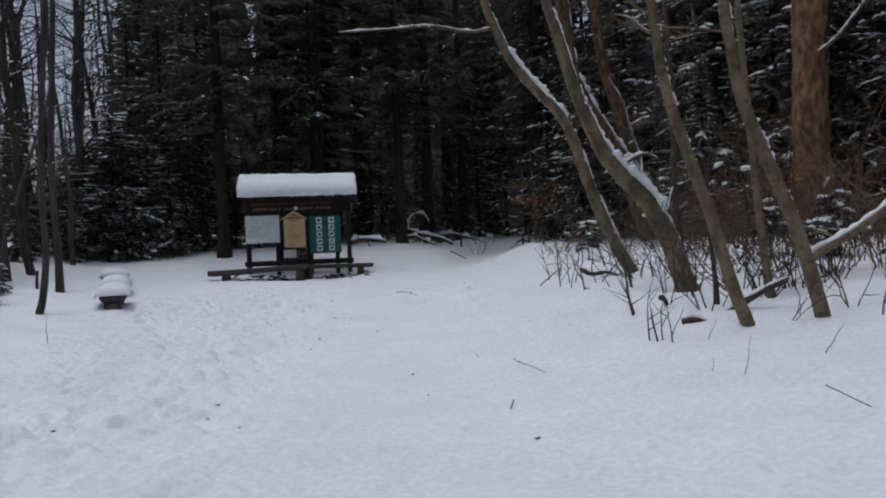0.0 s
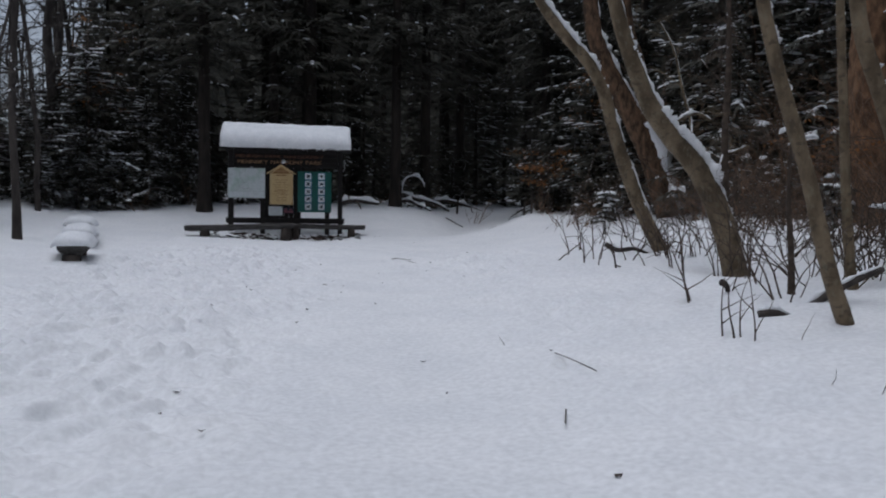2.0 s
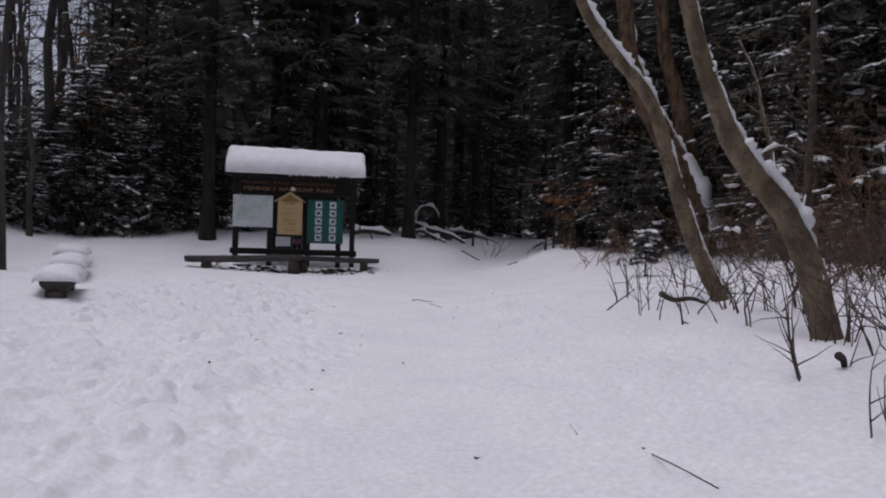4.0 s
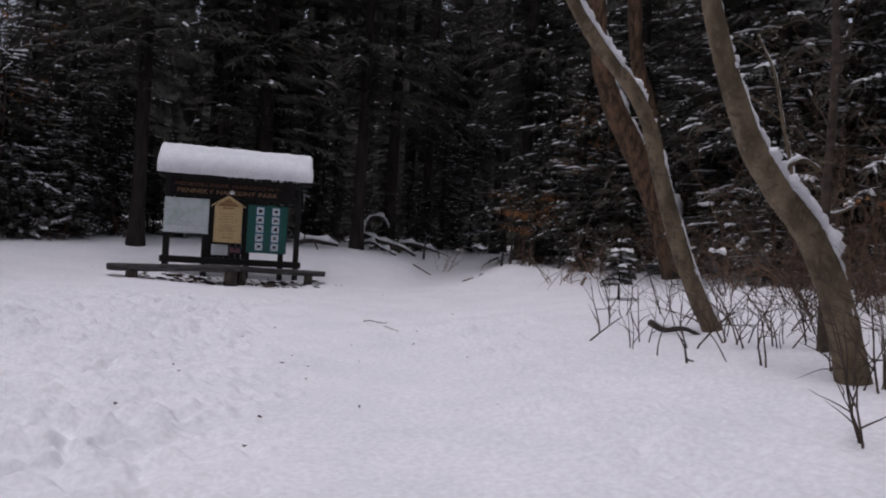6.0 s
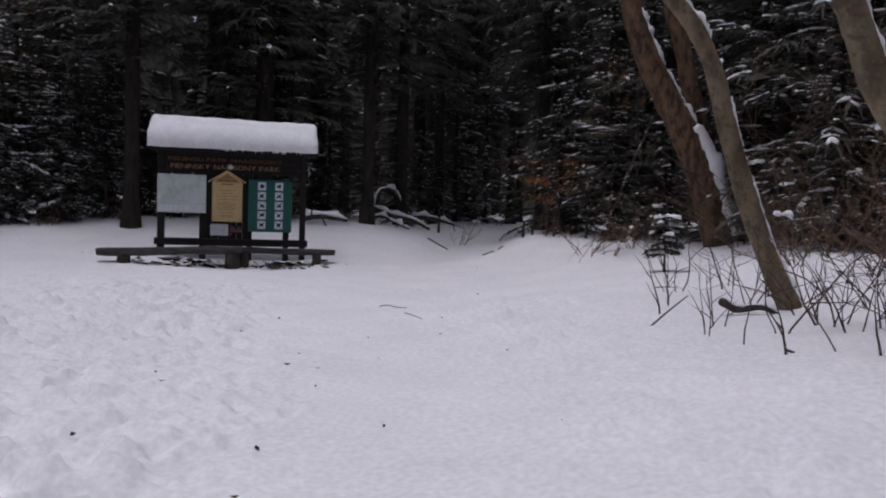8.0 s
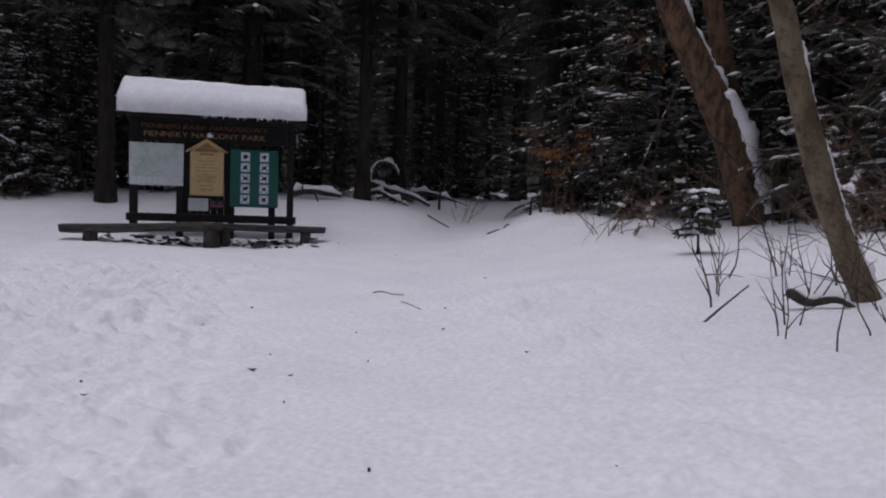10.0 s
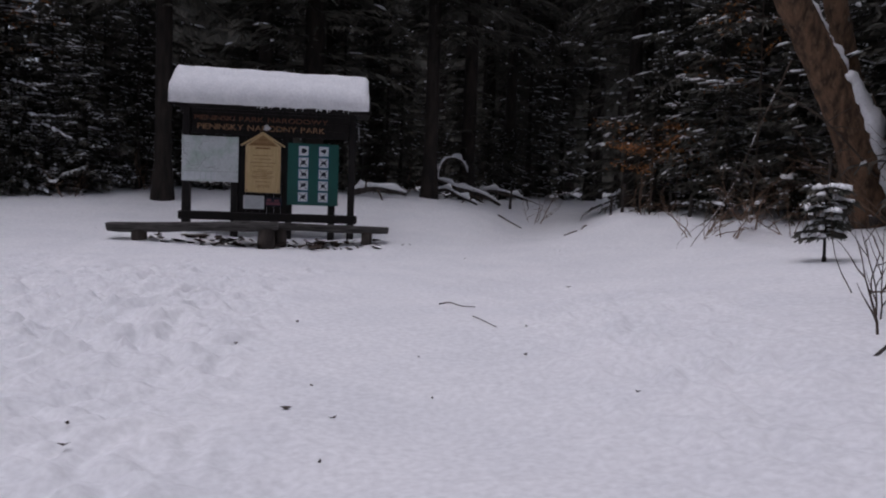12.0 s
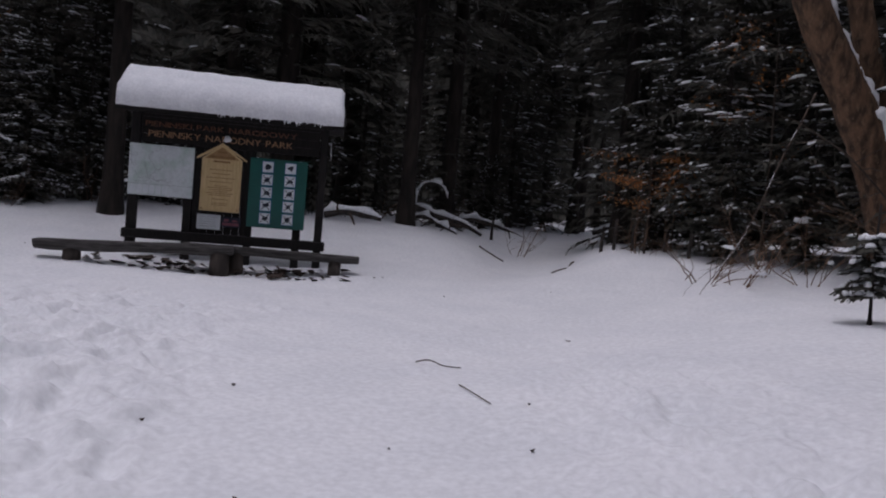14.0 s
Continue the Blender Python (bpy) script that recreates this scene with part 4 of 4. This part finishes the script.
for x, y, k in ((6.9, 11.5, 0.7), (7.7, 12.8, 0.8), (6.2, 10.4, 0.5), (8.6, 13.6, 0.8), (5.3, 10.0, 0.5), (-4.3, 4.5, 0.55), (-3.7, 5.6, 0.7), (-1.9, 5.3, 0.55), (-0.7, 5.5, 0.5), (0.9, 5.8, 0.6), (2.0, 6.3, 0.7), (4.1, 7.4, 0.6), (7.6, 2.6, 0.5), (8.2, 1.0, 0.6), (7.9, 0.0, 0.45), (8.6, -1.0, 0.6), (9.0, -2.0, 0.5), (8.4, 3.6, 0.7), (9.9, -4.6, 0.6), (9.6, -5.8, 0.5), (8.6, -6.2, 0.4), (10.4, -8.0, 0.7), (10.8, -10.8, 0.7), (10.0, -11.4, 0.5)):
    plant(DENSE + [SNOWY[1]], "spruce", x, y, DE, "thicket spruces under the wood", k)
for x, y, k in ((6.15, -5.72, 1.0), (6.9, -11.6, 0.8), (7.4, -12.4, 1.1), (6.6, -13.2, 0.7), (7.0, -14.2, 0.8)):
    plant([SAPLING], "spruce_sapling", x, y, "small spruce sapling weighed down with snow clumps", "spruce saplings", k)
for i in range(900):
    x = rng.uniform(-6.5, 14)
    y = rng.uniform(6.0, 11.0) if x < 7 else rng.uniform(3.0, 10)
    if abs(x - trail(y)) < 1.5 or len(spots) > 78:
        continue
    plant(DENSE, "spruce", x, y, DE, "thicket spruces under the wood", 1.0, 1.1)
for i in range(900):
    x, y = rng.uniform(-9, 30), rng.uniform(4.5, 34)
    if x < -5.0 - 0.18 * (y - 4) or (abs(x - trail(y)) < 1.4 and y < 15) or len(spots) > 128:
        continue
    plant(TALL, "spruce", x, y, SP, "spruces of the dark wood", 1.0, 1.9)
for i in range(120):
    x, y = rng.uniform(11, 30), rng.uniform(-24, 6)
    if len(spots) > 142:
        break
    plant(TALL, "spruce", x, y, SP, "spruces of the dark wood", 1.0, 2.4)


for x, y, turn, k in ((-3.05, 6.9, 20, 0.45), (-3.4, 8.3, 140, 0.5), (-2.75, 5.9, 250, 0.3)):
    spruce("spruce", DENSE[0], (x, y, ground_z(x, y)), turn, k, DE, "thicket spruces under the wood")


# ---- bare woodland and far woods ----
def bare_tree_meshes(height, r, seed):
    g = random.Random(seed)
    pts = [Vector((0, 0, -0.4))]
    for i in range(9):
        pts.append(pts[-1] + Vector((g.gauss(0, 0.14), g.gauss(0, 0.14), height / 9)))
    trunk, twigs, snow = Mesh(), Mesh(), Mesh()
    trunk.tube(pts, [r * (1 - 0.085 * i) for i in range(10)], 8, 0.08, g)
    for k in range(26):
        i = g.randrange(2, 10)
        a = g.uniform(0, 2 * math.pi)
        limb(twigs, snow, pts[i], (math.cos(a), math.sin(a), g.uniform(0.1, 1.0)), g.uniform(1.0, 2.8), r * 0.26, g, 2, 0.02, 0.16, 0.16, 4, 3, 1)
    return trunk.data("trunk", M_DARK_BARK), twigs.data("twig_crown", M_DARK_BARK), snow.data("snow", M_SNOW_LOAD)


BARE = [bare_tree_meshes(12, 0.11, 51), bare_tree_meshes(10, 0.08, 52), bare_tree_meshes(14, 0.14, 53)]


def bare_tree(x, y, size):
    e = thing("bare_tree", (x, y, ground_z(x, y)), "bare dark tree with snow-dusted branches", "tree", "bare trees at the woodland edge", rz=rng.uniform(0, 360))
    e.scale = (size, size, size)
    for n, me in zip(("trunk", "twig_crown", "snow"), rng.choice(BARE)):
        o = new(n, me)
        o.parent = e
        if n != "trunk":
            tagged(o, kind="stuff")


bare_spots = []
for i in range(2500):
    a = radians(rng.uniform(-30, -12.5))
    d = rng.uniform(20, 60)
    x, y = 0.8 + d * math.sin(a), -22 + d * math.cos(a)
    if len(bare_spots) < 95 and x < -6.0 - 0.12 * max(0, y) and all((x - p) ** 2 + (y - q) ** 2 > 0.9 for p, q in bare_spots):
        bare_spots.append((x, y))
        bare_tree(x, y, rng.uniform(0.8, 1.3))


def far_woods():
    g = random.Random(61)
    m = Mesh()
    count = 0
    while count < 900:
        a = g.uniform(0, 2 * math.pi)
        d = g.uniform(32, 75)
        x, y = 2 + d * math.sin(a), -4 + d * math.cos(a)
        low = y > -2 and x < -7 - 0.22 * (y - 5)
        # behind the camera (y < -10) unseen trees are added nearer, blocking low sky light
        if d < (45 if y > -10 else 32):
            continue
        z, h = ground_z(x, y), g.uniform(3, 6.5) if low else g.uniform(24, 34)
        tiers = 9
        w = g.uniform(1.8, 3.0) * (0.6 if low else 1.0)
        for t in range(tiers):
            u = t / tiers
            zt = z + 0.4 + (h - 1) * u
            rim = []
            n = 9
            for k in range(2 * n):
                b = math.pi * k / n + g.uniform(-0.1, 0.1)
                r = w * (1 - u) ** 0.8 * (1.0 if k % 2 else 0.55) * g.uniform(0.8, 1.2) + 0.15
                rim.append((x + r * math.cos(b), y + r * math.sin(b), zt - r * 0.25 * g.random()))
            m.add(rim + [(x, y, zt + h / tiers * 1.7)], [(k, (k + 1) % (2 * n), 2 * n) for k in range(2 * n)])
        count += 1
    tagged(new("far_woods", m.data("far_woods", M_NEEDLE, False)), "dark conifer wood ahead, with an unseen ring added behind to block low sky light", "woods", kind="stuff")


far_woods()


# ---- bank undergrowth ----
def shrub(x, y, h, stems, seed, label="thin leafless shoots standing in the snow", mat=None, spread=0.5, thin=1.0, group="shrubs on the bank", bend=0.17):
    g = random.Random(seed)
    e = thing("shrub", (x, y, ground_z(x, y)), label, "shrub", group)
    for k in range(stems):
        m = Mesh()
        a = g.uniform(0, 2 * math.pi)
        pts = limb(m, None, (0.10 * math.cos(a) * g.random(), 0.10 * math.sin(a) * g.random(), -0.12), (spread * math.cos(a), spread * math.sin(a), 1.0), h * g.uniform(0.6, 1.15) + 0.12, g.uniform(0.006, 0.013) * thin, g, 0 if thin < 1 else (1 if thin < 1.4 else 2), 0.0, 0.0, bend, 7, 4, 1)
        part("stem", m, mat or M_TWIG, e)
        if mat and g.random() < 0.14:
            i = g.randrange(3, len(pts))
            puff = Mesh()
            for _ in range(g.randint(1, 3)):
                puff.lump(pts[i] + Vector((g.gauss(0, 0.05), g.gauss(0, 0.05), 0.0)), (g.gauss(0, 1), g.gauss(0, 1), g.gauss(0, 0.3)), g.uniform(0.09, 0.22), g.uniform(0.06, 0.10), g.uniform(0.04, 0.07), g)
            part("snow_clump", puff, M_SNOW_LOAD, e, "clump of snow caught on a stem")
    return e


g = random.Random(70)
for x, y, h, n in ((4.2, -10.2, 0.7, 2), (4.24, -10.75, 0.75, 1), (4.29, -11.15, 0.6, 1), (4.70, -11.27, 0.7, 1), (4.87, -11.4, 0.6, 2), (4.1, -13.6, 0.8, 3), (4.5, -13.44, 0.5, 1), (3.9, -14.95, 0.5, 2), (3.82, -14.8, 0.55, 2),
                   (4.64, -8.63, 0.75, 2), (4.36, -9.16, 0.6, 1), (4.5, -9.9, 0.55, 2), (5.1, -12.6, 0.9, 3), (5.0, -13.2, 0.8, 2), (5.3, -10.6, 0.7, 3)):
    shrub(x, y, h, n, g.randint(0, 9999), "dark leafless shoots poking out of the snow", spread=0.2, thin=1.2, bend=0.09)
for x, y, h in ((4.49, -16.26, 0.38), (3.75, -16.4, 0.36), (3.71, -16.2, 0.15), (4.09, -15.12, 0.3), (-3.24, -10.42, 0.45), (2.35, -13.9, 0.1)):
    shrub(x, y, h, 1, g.randint(0, 9999), "single thin shoot standing in the snow", spread=0.3, thin=0.6)
for i in range(30):
    y = g.uniform(-15.6, -7.5)
    x = g.uniform(4.6, 7.2) + (0.5 if y > -10 else 0)
    shrub(x, y, g.uniform(0.5, 1.2), g.randint(2, 5), g.randint(0, 9999), spread=0.42)
for i in range(26):
    y = g.uniform(-15, -8.5)
    shrub(g.uniform(5.6, 8.2), y, g.uniform(0.8, 1.6), g.randint(4, 7), g.randint(0, 9999), spread=0.5)
for i in range(30):
    shrub(g.uniform(6.3, 9.2), g.uniform(-14.6, -9.2), g.uniform(0.9, 2.0), g.randint(4, 7), g.randint(0, 9999), "tangled brown leafless bush under the trees", M_BROWN_TWIG, 0.6)
for i in range(24):
    y = g.uniform(-12, 1.5)
    x = g.uniform(7.4, 9.6)
    shrub(x, y, g.uniform(1.0, 2.0), g.randint(6, 9), g.randint(0, 9999), "tangled brown leafless bush under the trees", M_BROWN_TWIG, 0.8)
for i in range(5):
    shrub(g.uniform(7.6, 9.8), g.uniform(-10.5, -6.0), g.uniform(2.4, 4.0), g.randint(4, 6), g.randint(0, 9999), "tall leafless brown bush with arching stems", M_BROWN_TWIG, 0.45, 1.5)
for x, y in ((7.8, -2.4), (7.0, 1.6), (8.6, 1.4), (6.55, -1.8), (6.9, -2.15), (6.75, -1.6), (5.7, 5.4), (2.4, 6.4), (4.6, 8.5), (-3.4, 4.4), (-4.6, 3.2)):
    shrub(x, y, g.uniform(0.6, 1.2), 6, g.randint(0, 9999), "tangled brown leafless bush under the trees", M_BROWN_TWIG, 0.7)


def fallen(name, pts, r, label, cover=0.8, mat=None, r1=0.5, twigs=0, thick=0.0):
    base = Vector(pts[0])
    e = thing(name, base, label, "log" if r > 0.03 else "branch")
    g = random.Random(int(abs(base.x * 100)))
    line = [p - base for p in smooth_line(pts, 5)]
    n = len(line)
    rad = [r * (1 - (1 - r1) * i / (n - 1)) * (1 + 0.1 * noise.noise((i * 0.7, r * 90, 0))) for i in range(n)]
    m = Mesh()
    m.tube(line, rad, 9 if r > 0.03 else 6, 0.08, g)
    part("stem", m, mat or M_DARK_BARK, e)
    for k in range(twigs):
        mm = Mesh()
        i = g.randrange(n // 3, n)
        limb(mm, None, line[i], (g.gauss(0, 1), g.gauss(0, 1), g.gauss(-0.2, 0.6)), g.uniform(0.3, 0.9), rad[i] * 0.5 + 0.002, g, 0)
        part("twig", mm, mat or M_TWIG, e)
    if cover:
        sn = Mesh()
        snow_ridge(sn, line, rad, base.x, cover, g, None, thick)
        if sn.v:
            tagged(part("snow", sn, M_SNOW_LOAD, e, "snow lying along the top"), kind="stuff")
    return e


fallen("fallen_log", [(4.72, -14.25, 0.12), (4.95, -14.2, 0.26), (5.25, -14.2, 0.41), (5.55, -14.2, 0.53)], 0.055, "short dark log leaning in the snowy undergrowth")
fallen("fallen_log", [(4.78, -9.45, 0.50), (4.98, -9.4, 0.42), (5.25, -9.38, 0.44), (5.5, -9.3, 0.36)], 0.042, "dark rotten log lying beside the leaning tree")
fallen("fallen_log", [(4.25, -14.42, 0.15), (4.36, -14.48, 0.18), (4.47, -14.52, 0.15)], 0.045, "short dark log end under a cap of snow", 1.5, thick=0.06)
fallen("fallen_log", [(4.42, -13.50, 0.34), (4.49, -13.46, 0.30), (4.54, -13.42, 0.18)], 0.035, "small dark broken stub beside the trunk", 0)
fallen("fallen_branch", [(4.0, -9.42, 0.20), (4.2, -9.42, 0.37), (4.45, -9.4, 0.55)], 0.013, "bare stick poking out of the snow", 0)
fallen("fallen_branch", [(7.41, -2.7, 3.25), (7.2, -2.7, 2.75), (7.02, -2.7, 2.36), (6.8, -2.7, 1.8), (6.53, -2.7, 1.2), (6.07, -2.7, 0.55)], 0.014, "hanging dead branch with beads of snow", 0.55, M_TWIG, 0.4, 7)
fallen("fallen_branch", [(8.6, -3.1, 1.6), (8.1, -3.2, 2.0), (7.6, -3.2, 2.4), (7.1, -3.1, 2.7)], 0.02, "bare crooked branch reaching from the trunk", 0, M_TWIG, 0.4, 6)
# wind-thrown tangle deep in the wood
gz = ground_z
for pts, r in (([(3.35, 6.4, 0.15), (3.40, 6.45, 0.75), (3.62, 6.5, 1.02), (3.95, 6.5, 1.0), (4.12, 6.5, 0.72)], 0.035),
               ([(3.3, 6.1, 0.40), (3.8, 6.0, 0.28), (4.4, 5.9, 0.22), (4.9, 5.9, 0.05)], 0.08),
               ([(3.1, 5.9, 0.08), (3.45, 5.7, 0.22), (3.8, 5.6, 0.12), (4.2, 5.3, 0.02)], 0.05),
               ([(4.6, 7.6, 0.25), (5.2, 7.6, 0.30), (6.0, 7.7, 0.2)], 0.07),
               ([(9.9, 12.0, 0.1), (10.5, 12.2, 0.2), (11.4, 12.3, 0.15)], 0.10),
               ([(9.2, 8.2, 0.08), (9.9, 8.1, 0.15), (10.8, 8.0, 0.12)], 0.09),
               ([(1.2, 4.6, 0.10), (1.7, 4.5, 0.2), (2.4, 4.5, 0.1)], 0.08)):
    fallen("fallen_log", [(x, y, gz(x, y) + h) for x, y, h in pts], r, "thick fallen log under a ridge of snow", 1.0, twigs=4, thick=0.10)
fallen("fallen_log", [(8.6, -3.0, 0.95), (9.6, -3.2, 1.1), (10.8, -3.4, 1.3)], 0.09, "thick fallen log under a ridge of snow", 0.95)
fallen("fallen_branch", [(-5.35, -6.0, 2.1), (-5.15, -6.0, 2.7), (-4.75, -6.0, 3.8), (-4.6, -6.0, 4.4)], 0.04, "leaning dead limb streaked with snow", 0.6)
fallen("fallen_log", [(-5.9, -6.0, 0.05), (-5.4, -6.1, 0.12), (-5.0, -6.3, 0.05)], 0.05, "dark log half sunk in snow", 0.5)
# stump stubs along the wood's edge
for x, y, h in ((6.9, 2.6, 0.6), (7.2, 2.4, 0.5), (7.35, 2.2, 0.5), (7.7, 2.0, 0.4), (6.75, 2.9, 0.4), (5.3, 6.6, 0.4), (-5.9, -3.6, 0.4), (7.6, 0.8, 0.45)):
    z = ground_z(x, y)
    e = thing("stump", (x, y, z), "small dark broken stump at the wood's edge", "stump", "stubs at the edge")
    m = Mesh()
    m.tube([(0, 0, -0.2), (0.01, 0, h * 0.5), (0.03, 0.01, h)], [0.04, 0.032, 0.028], 8, 0.2, random.Random(int(x * 10)))
    part("stem", m, M_DARK_BARK, e)



# ---- beech saplings holding dry leaves ----
def beech(x, y, z0, h, spread, leaves, seed):
    g = random.Random(seed)
    e = thing("beech_sapling", (x, y, z0), "beech sapling still holding dry orange-brown leaves", "tree", "beech saplings")
    m = Mesh()
    m.tube([(0, 0, -0.3), (0.03, 0, h * 0.5), (0, 0.05, h)], [0.025, 0.018, 0.006], 6)
    part("trunk", m, M_TWIG, e)
    tw, lf = Mesh(), Mesh()
    for k in range(14):
        a = g.uniform(0, 2 * math.pi)
        p = Vector((0, 0, h * g.uniform(0.45, 1.0)))
        d = Vector((math.cos(a), 0.5 * math.sin(a), g.uniform(-0.1, 0.25)))
        q = p + d * spread * g.uniform(0.5, 1.1)
        tw.tube([p, (p + q) / 2 + Vector((0, 0, 0.05)), q], [0.008, 0.006, 0.003], 4)
        for j in range(leaves // 14):
            c = p + (q - p) * g.uniform(0.2, 1.0) + Vector((g.gauss(0, 0.06), g.gauss(0, 0.06), g.gauss(-0.03, 0.05)))
            u = Vector((g.gauss(0, 1), g.gauss(0, 1), g.gauss(0, 0.6))).normalized() * g.uniform(0.025, 0.045)
            v = u.cross(Vector((g.gauss(0, 1), g.gauss(0, 1), 1))).normalized() * g.uniform(0.012, 0.022)
            lf.add([c - u, c + v, c + u, c - v], [(0, 1, 2, 3)])
    tagged(part("twig_crown", tw, M_TWIG, e), kind="stuff")
    tagged(part("leaves", lf, M_BEECH, e, "dry orange-brown leaves", smooth=False), kind="stuff")


beech(7.1, 1.6, 0.8, 2.0, 1.25, 560, 81)
beech(7.9, 2.2, 0.8, 1.9, 1.2, 300, 82)
beech(8.1, -0.6, 0.7, 4.0, 1.4, 200, 83)
beech(-6.0, 3.3, 0.9, 5.6, 1.7, 260, 84)
beech(8.4, -9.8, 0.8, 1.6, 1.2, 160, 85)


# ---- sticks and scraps lying on the snow ----
def stick(pts, r):
    e = thing("stick", pts[0], "thin brown stick lying on the snow", "stick", "sticks on the snow")
    b = Vector(pts[0])
    m = Mesh()
    m.tube([p - b for p in smooth_line(pts, 3)], [r * (1 - 0.04 * i) for i in range(3 * (len(pts) - 1) + 1)], 5)
    part("stem", m, M_TWIG, e)


def on(x, y, up=0.012):
    return (x, y, ground_z(x, y) + up)


stick([on(1.92, -6.15, 0.02), on(2.03, -6.10, 0.03), on(2.12, -6.26, 0.02), on(2.24, -6.34, 0.02)], 0.007)
stick([on(2.10, -7.05, 0.015), on(2.13, -7.25, 0.02), on(2.21, -7.52, 0.012)], 0.005)
stick([on(2.49, -14.5, 0.02), on(2.56, -14.8, 0.03), on(2.63, -15.05, 0.02)], 0.0045)
stick([on(2.15, -15.85, 0.02), on(2.06, -16.12, 0.03)], 0.005)
stick([on(3.70, -17.6, 0.15), on(3.78, -17.9, 0.06)], 0.004)
stick([on(4.6, 4.6, 0.02), on(4.9, 4.4, 0.05), on(5.1, 4.3, 0.03)], 0.018)
stick([on(6.0, 2.6, 0.02), on(6.2, 3.0, 0.05), on(6.35, 3.3, 0.03)], 0.02)
stick([on(5.3, 1.4, 0.02), on(5.5, 1.5, 0.03), on(5.6, 1.5, 0.02)], 0.014)
g = random.Random(90)
scraps = [(-0.02, -6.56), (0.63, -7.09), (0.24, -7.85), (3.54, -4.98), (2.81, -1.93), (-3.08, -0.05), (1.54, -8.13), (2.28, -8.27), (0.17, -5.41), (2.44, -7.57), (4.41, -1.51), (1.54, -9.01), (0.7, -9.2),
          (0.91, -10.02), (0.82, -8.72), (0.96, -9.38), (-0.27, -9.82), (2.68, -9.33), (0.5, -11.58), (0.13, -11.39), (-0.36, -9.5), (1.29, -11.25), (2.35, -11.67), (-0.59, -11.17), (0.41, -12.25),
          (-0.33, -14.77), (-0.24, -13.85), (-0.33, -15.35), (0.0, -15.87), (1.5, -14.04), (1.55, -14.99), (2.5, -14.35), (2.07, -16.91), (-1.49, -15.47), (1.95, -0.75), (2.08, -0.7)]
for k, (x, y) in enumerate(scraps):
    e = thing("leaf", on(x, y, -0.004), "dark curled leaf scrap on the snow", "leaf", "scraps on the snow", rz=g.uniform(0, 360))
    m = Mesh()
    w = g.uniform(0.008, 0.022)
    m.add([(-w * 1.6, 0, 0.015), (0, w, 0.004), (w * 1.7, 0.2 * w, 0.018), (0.2 * w, -w, 0.012), (0, 0, 0)], [(0, 4, 1), (1, 4, 2), (2, 4, 3), (3, 4, 0)])
    part("blade", m, M_LEAF, e)
# dark litter showing through under the benches
for k in range(110):
    x = g.uniform(-2.1, 1.6)
    y = g.uniform(-1.15, -0.2)
    e = thing("leaf", on(x, y, -0.02), "dark leaf litter showing under the bench", "leaf", "litter under the benches", rz=g.uniform(0, 360))
    m = Mesh()
    w = g.uniform(0.025, 0.075)
    m.add([(-w * 1.6, 0, 0.3 * w), (0, w, 0.7 * w), (w * 1.7, 0.2 * w, 0.8 * w), (0.2 * w, -w, -0.2 * w), (0, 0, 0.4 * w)], [(0, 4, 1), (1, 4, 2), (2, 4, 3), (3, 4, 0)])
    part("blade", m, M_LEAF, e)
